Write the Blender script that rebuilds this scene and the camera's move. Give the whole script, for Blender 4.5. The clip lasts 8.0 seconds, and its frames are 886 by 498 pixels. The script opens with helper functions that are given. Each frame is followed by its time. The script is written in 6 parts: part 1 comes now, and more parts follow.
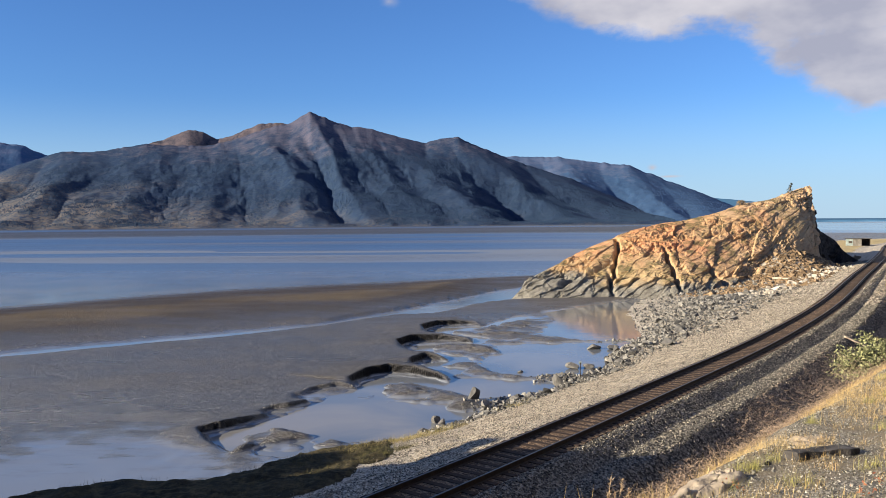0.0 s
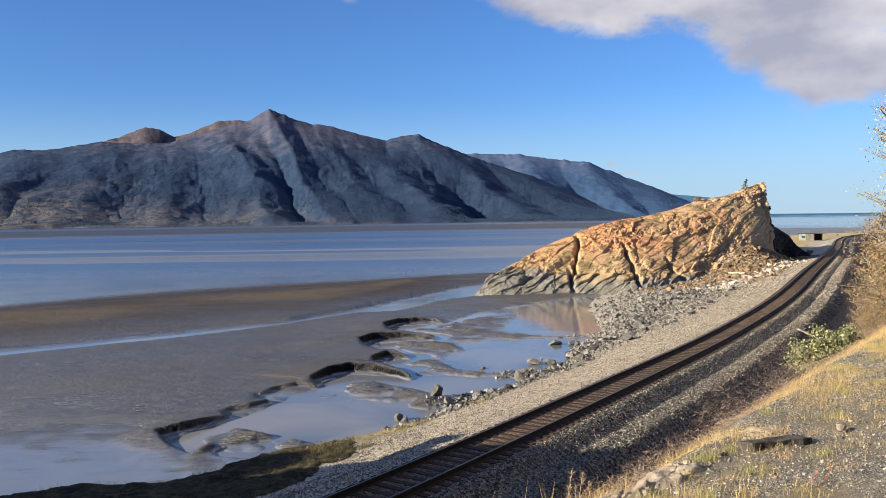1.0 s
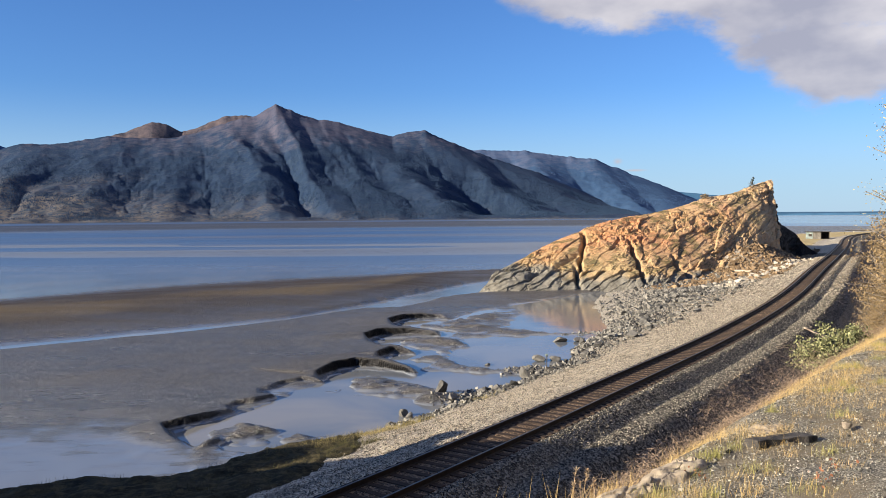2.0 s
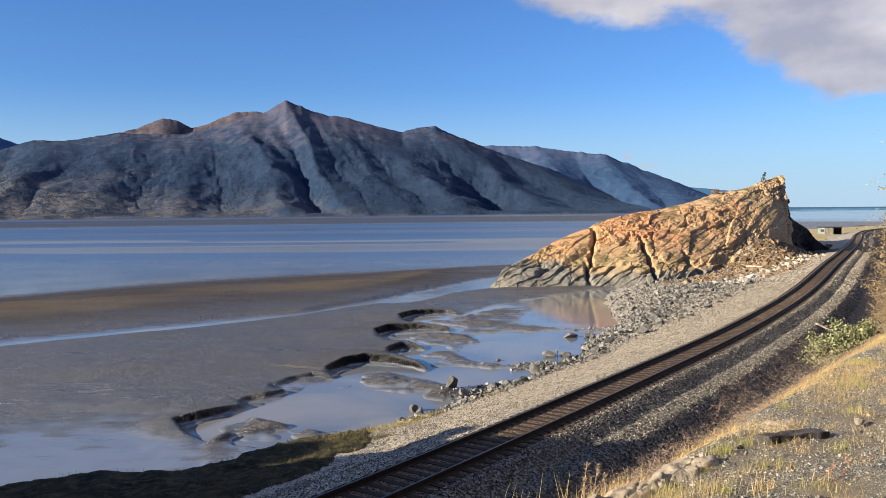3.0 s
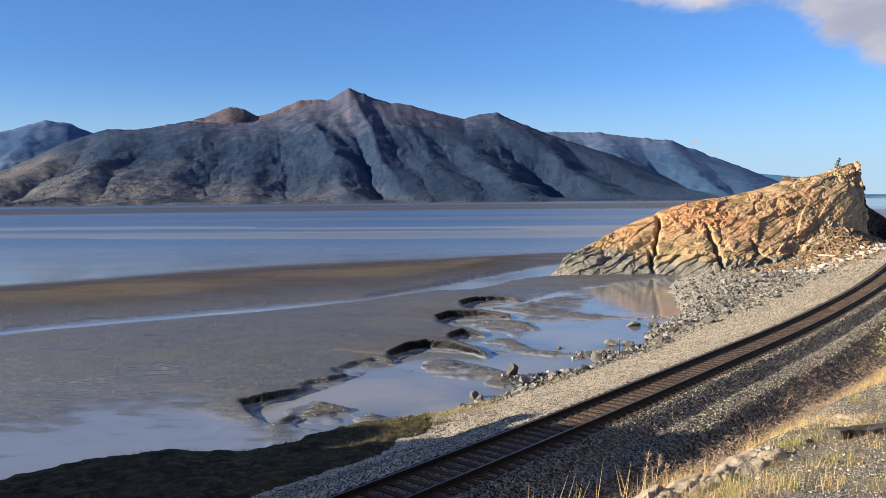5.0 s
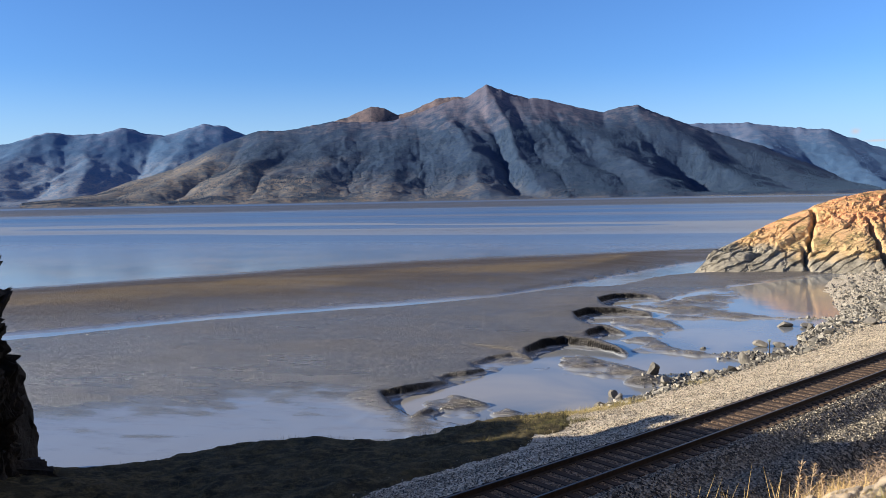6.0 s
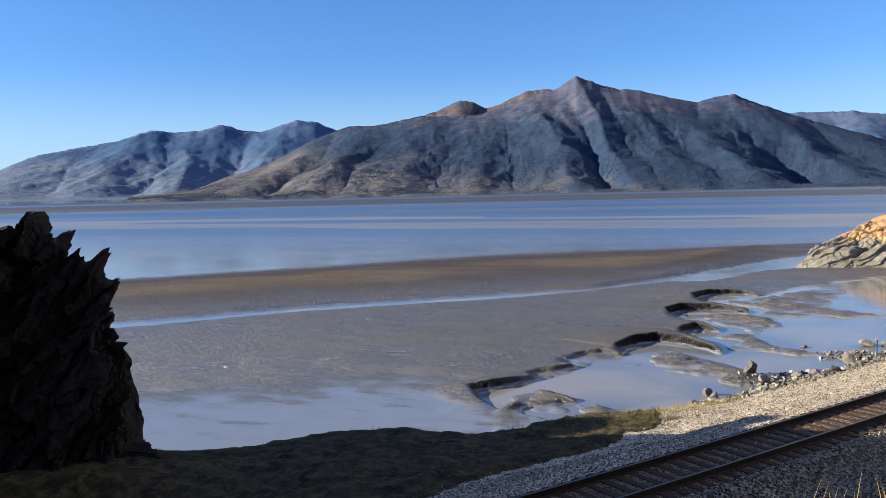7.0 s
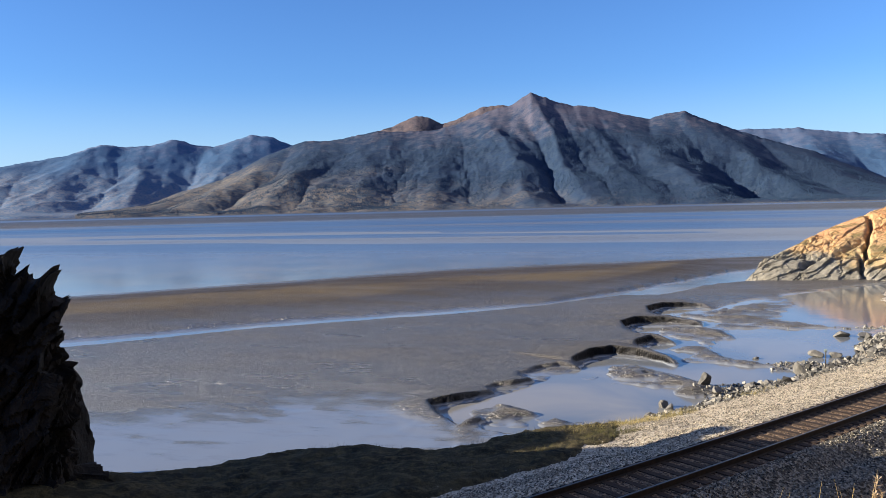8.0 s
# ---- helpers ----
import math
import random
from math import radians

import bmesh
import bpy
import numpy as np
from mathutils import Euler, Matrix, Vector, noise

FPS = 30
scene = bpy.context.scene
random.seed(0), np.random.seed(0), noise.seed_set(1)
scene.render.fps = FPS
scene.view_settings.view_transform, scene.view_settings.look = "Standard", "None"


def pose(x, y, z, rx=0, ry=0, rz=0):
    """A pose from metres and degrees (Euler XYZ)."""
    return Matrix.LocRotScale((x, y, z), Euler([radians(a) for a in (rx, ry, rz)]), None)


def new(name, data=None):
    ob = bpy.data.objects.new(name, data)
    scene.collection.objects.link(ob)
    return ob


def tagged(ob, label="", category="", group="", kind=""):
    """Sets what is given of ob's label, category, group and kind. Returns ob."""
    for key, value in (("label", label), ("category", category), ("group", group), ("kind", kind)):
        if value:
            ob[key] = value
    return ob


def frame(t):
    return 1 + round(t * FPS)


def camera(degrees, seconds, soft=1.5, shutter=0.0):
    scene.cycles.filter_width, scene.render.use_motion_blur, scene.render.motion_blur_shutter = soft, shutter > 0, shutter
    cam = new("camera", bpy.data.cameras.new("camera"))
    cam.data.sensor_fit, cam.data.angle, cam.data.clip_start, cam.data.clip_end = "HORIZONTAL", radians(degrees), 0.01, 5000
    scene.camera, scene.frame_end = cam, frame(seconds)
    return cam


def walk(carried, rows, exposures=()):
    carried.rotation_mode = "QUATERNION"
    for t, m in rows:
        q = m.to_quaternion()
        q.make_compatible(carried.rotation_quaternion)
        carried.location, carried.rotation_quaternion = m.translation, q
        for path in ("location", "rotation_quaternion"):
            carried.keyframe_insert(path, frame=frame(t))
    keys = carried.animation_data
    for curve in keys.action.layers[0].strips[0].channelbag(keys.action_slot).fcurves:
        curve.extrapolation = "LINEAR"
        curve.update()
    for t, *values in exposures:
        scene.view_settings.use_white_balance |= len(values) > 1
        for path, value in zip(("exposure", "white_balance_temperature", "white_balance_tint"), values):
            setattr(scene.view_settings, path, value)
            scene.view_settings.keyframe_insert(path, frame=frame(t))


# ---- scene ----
# Mud level is z = 0; the eye stands 10 m above it on a roadside pull-out.
EYE = (0.0, 0.0, 10.0)
cam = camera(57.52, 8.0, soft=0.55)


def view(t, yaw, pitch, roll, dx=0.0, dy=0.0, dz=0.0):
    """A hand-held turn on the spot: the eye sways by a few centimetres."""
    return (t, pose(EYE[0] + dx, EYE[1] + dy, EYE[2] + dz, 90 + pitch, roll, yaw))


walk(cam, [
    view(0.0, 0.003, -1.852, 0.481, -0.009, 0.009, 0.015), view(0.5, -1.666, -2.103, 0.493, -0.006, -0.003, 0.013),
    view(1.0, -2.725, -2.065, 0.814, 0.0, -0.003, 0.015), view(2.5, -2.002, -2.505, 0.380, -0.006, -0.007, 0.004),
    view(3.0, -1.607, -2.624, 0.558, -0.009, -0.012, 0.006), view(3.5, -1.069, -2.799, 0.668),
    view(4.0, -0.541, -3.105, 0.726, 0.004, 0.010, -0.006), view(4.2, -0.247, -3.221, 0.733, 0.005, 0.010, -0.004),
    view(5.3, 5.054, -3.579, 0.606), view(5.5, 7.039, -3.597, 0.783), view(6.0, 12.446, -3.672, 1.020, -0.004, -0.006, 0.003),
    view(6.5, 16.387, -3.790, 1.004, -0.018, 0.0, -0.010), view(7.0, 18.680, -3.998, 1.266, -0.046, 0.022, -0.012),
    view(7.5, 16.578, -3.695, 1.510, -0.104, 0.014, -0.014), view(8.0, 15.592, -3.000, 1.350, -0.126, 0.030, -0.010),
], exposures=[(0.0, 1.17), (4.0, 1.18), (5.5, 1.27), (6.5, 1.41), (8.0, 1.41)])

# ---- light ----
SUN_YAW, SUN_UP = 113.0, 17.5          # degrees to the left of ahead, and above the horizon
sun_dir = Vector((-math.sin(radians(SUN_YAW)) * math.cos(radians(SUN_UP)),
                  math.cos(radians(SUN_YAW)) * math.cos(radians(SUN_UP)), math.sin(radians(SUN_UP))))
sun = new("sun", bpy.data.lights.new("sun", "SUN"))
sun.data.energy, sun.data.angle, sun.data.color = 5.0, radians(0.53), (1.0, 0.88, 0.70)
sun.rotation_euler = sun_dir.to_track_quat("Z", "Y").to_euler()

world = bpy.data.worlds.new("sky")
scene.world = world
world.use_nodes = True


def build_sky():
    nt = world.node_tree
    nt.nodes.clear()
    n, link = nt.nodes.new, nt.links.new
    sky = n("ShaderNodeTexSky")
    sky.sky_type, sky.sun_disc = "NISHITA", False
    sky.sun_elevation, sky.sun_rotation = radians(SUN_UP), radians(-SUN_YAW)
    sky.altitude, sky.air_density, sky.dust_density, sky.ozone_density = 0, 1.0, 0.1, 4.0
    co = n("ShaderNodeTexCoord")
    # clouds on a flat layer: direction divided by its height
    sep = n("ShaderNodeSeparateXYZ")
    link(co.outputs["Generated"], sep.inputs[0])

    def math_node(op, a, b=None, clamp=False):
        m = n("ShaderNodeMath")
        m.operation, m.use_clamp = op, clamp
        for i, v in enumerate((a, b)):
            if v is None:
                continue
            if isinstance(v, (int, float)):
                m.inputs[i].default_value = v
            else:
                link(v, m.inputs[i])
        return m.outputs[0]

    up = math_node("MAXIMUM", sep.outputs[2], 0.02)
    lift = math_node("ADD", up, 0.10)
    cx, cy = math_node("DIVIDE", sep.outputs[0], lift), math_node("DIVIDE", sep.outputs[1], lift)
    comb = n("ShaderNodeCombineXYZ")
    link(cx, comb.inputs[0]), link(cy, comb.inputs[1])
    big = n("ShaderNodeTexNoise")
    big.inputs["Scale"].default_value, big.inputs["Detail"].default_value, big.inputs["Roughness"].default_value = 1.0, 9, 0.58
    puff = n("ShaderNodeMapping")
    puff.inputs["Scale"].default_value = (4.6, 4.6, 9.0)
    link(co.outputs["Generated"], puff.inputs[0])
    link(puff.outputs[0], big.inputs["Vector"])
    # the bank of cloud stands over the open end of the inlet: its lower rim sinks towards the right
    front = math_node("MAXIMUM", sep.outputs[1], 0.05)
    ahead = math_node("GREATER_THAN", sep.outputs[1], 0.05)
    bx, bz = math_node("DIVIDE", sep.outputs[0], front), math_node("DIVIDE", sep.outputs[2], front)
    rim = n("ShaderNodeFloatCurve")
    curve = rim.mapping.curves[0]
    for i, (px, pz) in enumerate(((0.0, 0.62), (0.10, 0.565), (0.20, 0.54), (0.345, 0.485), (0.48, 0.458), (0.60, 0.41), (0.70, 0.33), (0.80, 0.275), (1.0, 0.27))):
        if i < 2:
            curve.points[i].location = (px, pz)
        else:
            curve.points.new(px, pz)
    rim.mapping.update()
    link(math_node("MULTIPLY", bx, 1 / 0.6, True), rim.inputs["Value"])
    above = math_node("SUBTRACT", bz, math_node("MULTIPLY", rim.outputs[0], 0.5))
    billow = math_node("ADD", math_node("MULTIPLY", big.outputs[0], 1.7), -0.35)
    bank = math_node("MULTIPLY", math_node("ADD", math_node("MULTIPLY", above, 9.0), 0.50), ahead)
    side = n("ShaderNodeMapRange")
    side.inputs["From Min"].default_value, side.inputs["From Max"].default_value = -0.02, 0.20
    side.inputs["To Min"].default_value = 0.25
    link(bx, side.inputs[0])
    bank = math_node("MULTIPLY", math_node("MINIMUM", math_node("MAXIMUM", bank, 0.0), 0.95), side.outputs[0])
    puffs = math_node("MULTIPLY", math_node("SUBTRACT", big.outputs[0], 0.5), 2.6)
    cover = math_node("ADD", math_node("MULTIPLY", bank, 1.15), math_node("MULTIPLY", math_node("MINIMUM", math_node("MULTIPLY", bank, 2.2), 1.0), puffs))
    # two small stray clouds: one over the far ridge, one high over the peak
    for ax, az, wide, tall, thick in ((0.250, 0.064, 0.022, 0.016, 0.72), (0.268, 0.053, 0.050, 0.006, 0.72), (-0.062, 0.262, 0.060, 0.040, 0.58)):
        u = math_node("DIVIDE", math_node("SUBTRACT", sep.outputs[0], ax), wide)
        v = math_node("DIVIDE", math_node("SUBTRACT", sep.outputs[2], az), tall)
        far = math_node("SQRT", math_node("ADD", math_node("MULTIPLY", u, u), math_node("MULTIPLY", v, v)))
        puffed = math_node("MULTIPLY", math_node("MULTIPLY", math_node("SUBTRACT", 1.0, far, True), ahead), math_node("MULTIPLY", math_node("ADD", billow, 0.7), thick))
        cover = math_node("MAXIMUM", cover, puffed)
    ramp = n("ShaderNodeMapRange")
    ramp.interpolation_type = "SMOOTHSTEP"
    ramp.inputs["From Min"].default_value, ramp.inputs["From Max"].default_value = 0.52, 0.86
    link(cover, ramp.inputs[0])
    tone = n("ShaderNodeMix")
    tone.data_type = "RGBA"
    shade = n("ShaderNodeTexNoise")
    shade.inputs["Scale"].default_value, shade.inputs["Detail"].default_value = 1.4, 5
    link(puff.outputs[0], shade.inputs["Vector"])
    sh = n("ShaderNodeMapRange")
    sh.inputs["From Min"].default_value, sh.inputs["From Max"].default_value = 0.38, 0.62
    link(shade.outputs[0], sh.inputs[0])
    link(sh.outputs[0], tone.inputs[0])
    tone.inputs[6].default_value, tone.inputs[7].default_value = (3.7, 3.7, 4.4, 1), (6.6, 6.3, 6.5, 1)
    grade = n("ShaderNodeMix")
    grade.data_type, grade.blend_type = "RGBA", "MULTIPLY"
    grade.inputs[0].default_value = 1.0
    link(sky.outputs[0], grade.inputs[6])
    grade.inputs[7].default_value = (*SKY_TINT, 1)
    # pale haze low over the horizon
    haze = n("ShaderNodeMix")
    haze.data_type = "RGBA"
    hz = n("ShaderNodeMapRange")
    hz.interpolation_type = "SMOOTHSTEP"
    for i, v in enumerate((0.0, 0.16, 0.75, 0.0)):
        hz.inputs[i + 1].default_value = v
    link(sep.outputs[2], hz.inputs[0])
    link(hz.outputs[0], haze.inputs[0]), link(grade.outputs[2], haze.inputs[6])
    haze.inputs[7].default_value = (4.0, 5.6, 7.4, 1)
    mix = n("ShaderNodeMix")
    mix.data_type = "RGBA"
    link(math_node("MULTIPLY", ramp.outputs[0], 0.93), mix.inputs[0])
    link(haze.outputs[2], mix.inputs[6]), link(tone.outputs[2], mix.inputs[7])
    bg = n("ShaderNodeBackground")
    bg.inputs["Strength"].default_value = SKY_STRENGTH
    link(mix.outputs[2], bg.inputs["Color"])
    out = n("ShaderNodeOutputWorld")
    link(bg.outputs[0], out.inputs[0])


SKY_STRENGTH, SKY_TINT = 0.0515, (0.70, 0.98, 1.42)
build_sky()

# ---- numeric noise ----


def hashed(*cells):
    h = np.zeros(np.broadcast(*cells).shape, dtype=np.uint32)
    for c, k in zip(cells, (0x9E3779B1, 0x85EBCA77, 0xC2B2AE3D)):
        h = (h ^ (c.astype(np.int64).astype(np.uint32) * np.uint32(k))) * np.uint32(0x27D4EB2F)
        h ^= h >> np.uint32(15)
    h = h * np.uint32(0x2C1B3C6D)
    h ^= h >> np.uint32(13)
    return h.astype(np.float64) / 4294967296.0


def value_noise(*p):
    """Smooth noise in 0..1 over any number of coordinates up to three."""
    p = np.broadcast_arrays(*[np.asarray(a, float) for a in p])
    base = [np.floor(a) for a in p]
    w = [a - b for a, b in zip(p, base)]
    w = [a * a * a * (a * (a * 6 - 15) + 10) for a in w]
    total = 0
    for corner in range(2 ** len(p)):
        bits = [(corner >> i) & 1 for i in range(len(p))]
        weight = 1
        for b, a in zip(bits, w):
            weight = weight * (a if b else 1 - a)
        total = total + weight * hashed(*[b + o for b, o in zip(base, bits)])
    return total


def fbm(*p, octaves=4, gain=0.5, lac=2.03):
    total, amp, norm = 0, 1.0, 0.0
    for o in range(octaves):
        total = total + amp * value_noise(*[np.asarray(a, float) * lac ** o + 17.3 * o for a in p])
        norm, amp = norm + amp, amp * gain
    return total / norm


def ridged(*p, octaves=4, gain=0.5, lac=2.07):
    total, amp, norm = 0, 1.0, 0.0
    for o in range(octaves):
        v = 1 - np.abs(2 * value_noise(*[np.asarray(a, float) * lac ** o + 31.7 * o for a in p]) - 1)
        total, norm, amp = total + amp * v * v, norm + amp, amp * gain
    return total / norm


def cells3(x, y, z):
    """Worley cells: distance to the nearest and second nearest seed, and a random number of the cell."""
    x, y, z = np.broadcast_arrays(*[np.asarray(a, float) for a in (x, y, z)])
    bx, by, bz = np.floor(x), np.floor(y), np.floor(z)
    f1, f2, ident = np.full(x.shape, 9.0), np.full(x.shape, 9.0), np.zeros(x.shape)
    for i in (-1, 0, 1):
        for j in (-1, 0, 1):
            for k in (-1, 0, 1):
                cx, cy, cz = bx + i, by + j, bz + k
                dx = cx + hashed(cx, cy, cz) - x
                dy = cy + hashed(cx + 57, cy, cz) - y
                dz = cz + hashed(cx, cy + 91, cz) - z
                dd = np.sqrt(dx * dx + dy * dy + dz * dz)
                near = dd < f1
                f2 = np.where(near, f1, np.minimum(f2, dd))
                ident = np.where(near, hashed(cx, cy, cz + 23), ident)
                f1 = np.where(near, dd, f1)
    return f1, f2, ident


def sstep(a, b, x):
    t = np.clip((x - a) / (b - a), 0, 1)
    return t * t * (3 - 2 * t)


def sheet(name, X, Y, Z, material, smooth=True):
    """A mesh from a grid of points."""
    r, c = X.shape
    me = bpy.data.meshes.new(name)
    idx = np.arange(r * c).reshape(r, c)
    quads = np.stack([idx[:-1, :-1], idx[:-1, 1:], idx[1:, 1:], idx[1:, :-1]], -1).reshape(-1, 4)
    me.vertices.add(r * c)
    me.vertices.foreach_set("co", np.stack([X, Y, Z], -1).astype(np.float32).ravel())
    me.loops.add(quads.size)
    me.loops.foreach_set("vertex_index", quads.astype(np.int32).ravel())
    me.polygons.add(len(quads))
    me.polygons.foreach_set("loop_start", np.arange(0, quads.size, 4, dtype=np.int32))
    me.polygons.foreach_set("use_smooth", np.full(len(quads), smooth))
    me.update(calc_edges=True)
    me.materials.append(material)
    return me


def soup(name, verts, faces, material, smooth=False):
    me = bpy.data.meshes.new(name)
    me.from_pydata(verts, [], faces)
    if smooth:
        me.polygons.foreach_set("use_smooth", np.full(len(me.polygons), True))
    me.materials.append(material)
    me.update()
    return me


def many(name, verts, faces, material, poses, smooth=False):
    """One mesh of many copies of a small shape: poses is an array of 3 x 4 matrices."""
    v, f = np.asarray(verts, float), np.asarray(faces, int)
    P = np.asarray(poses, float)
    allv = np.einsum("nij,vj->nvi", P[:, :, :3], v) + P[:, None, :, 3]
    k, m = f.shape[1], len(P)
    allf = (f[None] + (np.arange(m) * len(v))[:, None, None]).reshape(-1, k)
    me = bpy.data.meshes.new(name)
    me.vertices.add(m * len(v))
    me.vertices.foreach_set("co", allv.astype(np.float32).ravel())
    me.loops.add(allf.size)
    me.loops.foreach_set("vertex_index", allf.astype(np.int32).ravel())
    me.polygons.add(len(allf))
    me.polygons.foreach_set("loop_start", np.arange(0, allf.size, k, dtype=np.int32))
    me.polygons.foreach_set("use_smooth", np.full(len(allf), smooth))
    me.update(calc_edges=True)
    me.materials.append(material)
    return me


def part(name, data, parent, label=""):
    """Links mesh data (or a bmesh with its material) as one child object."""
    ob = new(name, data)
    ob.parent = parent
    if label:
        tagged(ob, label)
    return ob


def thing(name, label, category, at=None, group="", kind=""):
    ob = new(name)
    if at is not None:
        ob.matrix_basis = at
    return tagged(ob, label, category, group, kind)


def chip_shape(seed):
    """A crushed-stone chip: five corners pulled about, in six triangles."""
    r = np.random.default_rng(seed)
    v = np.array([(1, 0, 0), (-0.5, 0.87, 0), (-0.5, -0.87, 0), (0, 0, 1), (0, 0, -1)], float) * 0.6
    v = v * r.uniform(0.75, 1.15, size=(5, 1)) + r.uniform(-0.2, 0.2, size=(5, 3))
    f = np.array([(0, 1, 3), (1, 2, 3), (2, 0, 3), (1, 0, 4), (2, 1, 4), (0, 2, 4)])
    return v * np.array([1.1, 0.9, 0.8]), f


def grit_shape(seed):
    """A sharp bit of gravel: four corners."""
    r = np.random.default_rng(seed)
    v = np.array([(0.7, 0, -0.3), (-0.4, 0.65, -0.3), (-0.4, -0.65, -0.25), (0, 0, 0.55)]) + r.uniform(-0.25, 0.25, size=(4, 3))
    return v, np.array([(0, 1, 3), (1, 2, 3), (2, 0, 3), (1, 0, 2)])


def turn_z(a):
    c, s = np.cos(a), np.sin(a)
    o, l = np.zeros_like(a), np.ones_like(a)
    return np.stack([np.stack([c, -s, o], -1), np.stack([s, c, o], -1), np.stack([o, o, l], -1)], -2)


def turns(rng, n):
    """n random rotations."""
    q = rng.normal(size=(n, 4))
    q /= np.linalg.norm(q, axis=1)[:, None]
    w, x, y, z = q.T
    return np.stack([np.stack([1 - 2 * (y * y + z * z), 2 * (x * y - z * w), 2 * (x * z + y * w)], -1),
                     np.stack([2 * (x * y + z * w), 1 - 2 * (x * x + z * z), 2 * (y * z - x * w)], -1),
                     np.stack([2 * (x * z - y * w), 2 * (y * z + x * w), 1 - 2 * (x * x + y * y)], -1)], -2)


# ---- materials ----


class Mat:
    """A small builder of node materials."""

    def __init__(self, name, rough=0.8, spec=0.3, metal=0.0):
        self.m = bpy.data.materials.new(name)
        self.m.use_nodes = True
        self.nt = self.m.node_tree
        self.b = self.nt.nodes["Principled BSDF"]
        self.b.inputs["Roughness"].default_value = rough
        self.b.inputs["Specular IOR Level"].default_value = spec
        self.b.inputs["Metallic"].default_value = metal
        self.co = self.nt.nodes.new("ShaderNodeTexCoord").outputs["Object"]
        self.geo = None

    def link(self, a, b):
        self.nt.links.new(a, b)

    def put(self, sock, v):
        if isinstance(v, (int, float)):
            sock.default_value = v
        elif isinstance(v, tuple):
            sock.default_value = (*v, 1) if len(sock.default_value) == 4 and len(v) == 3 else v
        else:
            self.link(v, sock)

    def stretch(self, sx, sy, sz, turn=(0, 0, 0)):
        mp = self.nt.nodes.new("ShaderNodeMapping")
        mp.inputs["Scale"].default_value = (sx, sy, sz)
        mp.inputs["Rotation"].default_value = [radians(a) for a in turn]
        self.link(self.co, mp.inputs[0])
        return mp.outputs[0]

    def noise(self, scale, detail=4, rough=0.55, at=None, distort=0.0):
        t = self.nt.nodes.new("ShaderNodeTexNoise")
        t.inputs["Scale"].default_value, t.inputs["Detail"].default_value = scale, detail
        t.inputs["Roughness"].default_value, t.inputs["Distortion"].default_value = rough, distort
        self.link(at or self.co, t.inputs["Vector"])
        return t.outputs[0]

    def cells(self, scale, feature="F1", at=None, color=False):
        t = self.nt.nodes.new("ShaderNodeTexVoronoi")
        t.feature = feature
        t.inputs["Scale"].default_value = scale
        self.link(at or self.co, t.inputs["Vector"])
        return t.outputs["Color" if color else "Distance"]

    def range(self, v, a, b, lo=0.0, hi=1.0):
        t = self.nt.nodes.new("ShaderNodeMapRange")
        for i, x in enumerate((a, b, lo, hi)):
            t.inputs[i + 1].default_value = x
        self.link(v, t.inputs[0])
        return t.outputs[0]

    def math(self, op, a, b):
        t = self.nt.nodes.new("ShaderNodeMath")
        t.operation = op
        self.put(t.inputs[0], a), self.put(t.inputs[1], b)
        return t.outputs[0]

    def mix(self, f, a, b, blend="MIX"):
        t = self.nt.nodes.new("ShaderNodeMix")
        t.data_type, t.blend_type = "RGBA", blend
        self.put(t.inputs[0], f), self.put(t.inputs[6], a), self.put(t.inputs[7], b)
        return t.outputs[2]

    def height(self, axis=2):
        if not self.geo:
            self.geo = self.nt.nodes.new("ShaderNodeSeparateXYZ")
            self.link(self.co, self.geo.inputs[0])
        return self.geo.outputs[axis]

    def steep(self):
        g = self.nt.nodes.new("ShaderNodeNewGeometry")
        s = self.nt.nodes.new("ShaderNodeSeparateXYZ")
        self.link(g.outputs["Normal"], s.inputs[0])
        return s.outputs[2]

    def island(self):
        return self.nt.nodes.new("ShaderNodeNewGeometry").outputs["Random Per Island"]

    def piece(self):
        return self.nt.nodes.new("ShaderNodeObjectInfo").outputs["Random"]

    def bump(self, h, strength, dist, by=None):
        t = self.nt.nodes.new("ShaderNodeBump")
        t.inputs["Strength"].default_value, t.inputs["Distance"].default_value = strength, dist
        self.link(h, t.inputs["Height"])
        if by is not None:
            self.link(by, t.inputs["Strength"])
        old = self.b.inputs["Normal"].links
        if old:
            self.link(old[0].from_socket, t.inputs["Normal"])
        self.link(t.outputs[0], self.b.inputs["Normal"])
        return self

    def color(self, c):
        self.put(self.b.inputs["Base Color"], c)
        return self

    def set(self, name, v):
        self.put(self.b.inputs[name], v)
        return self


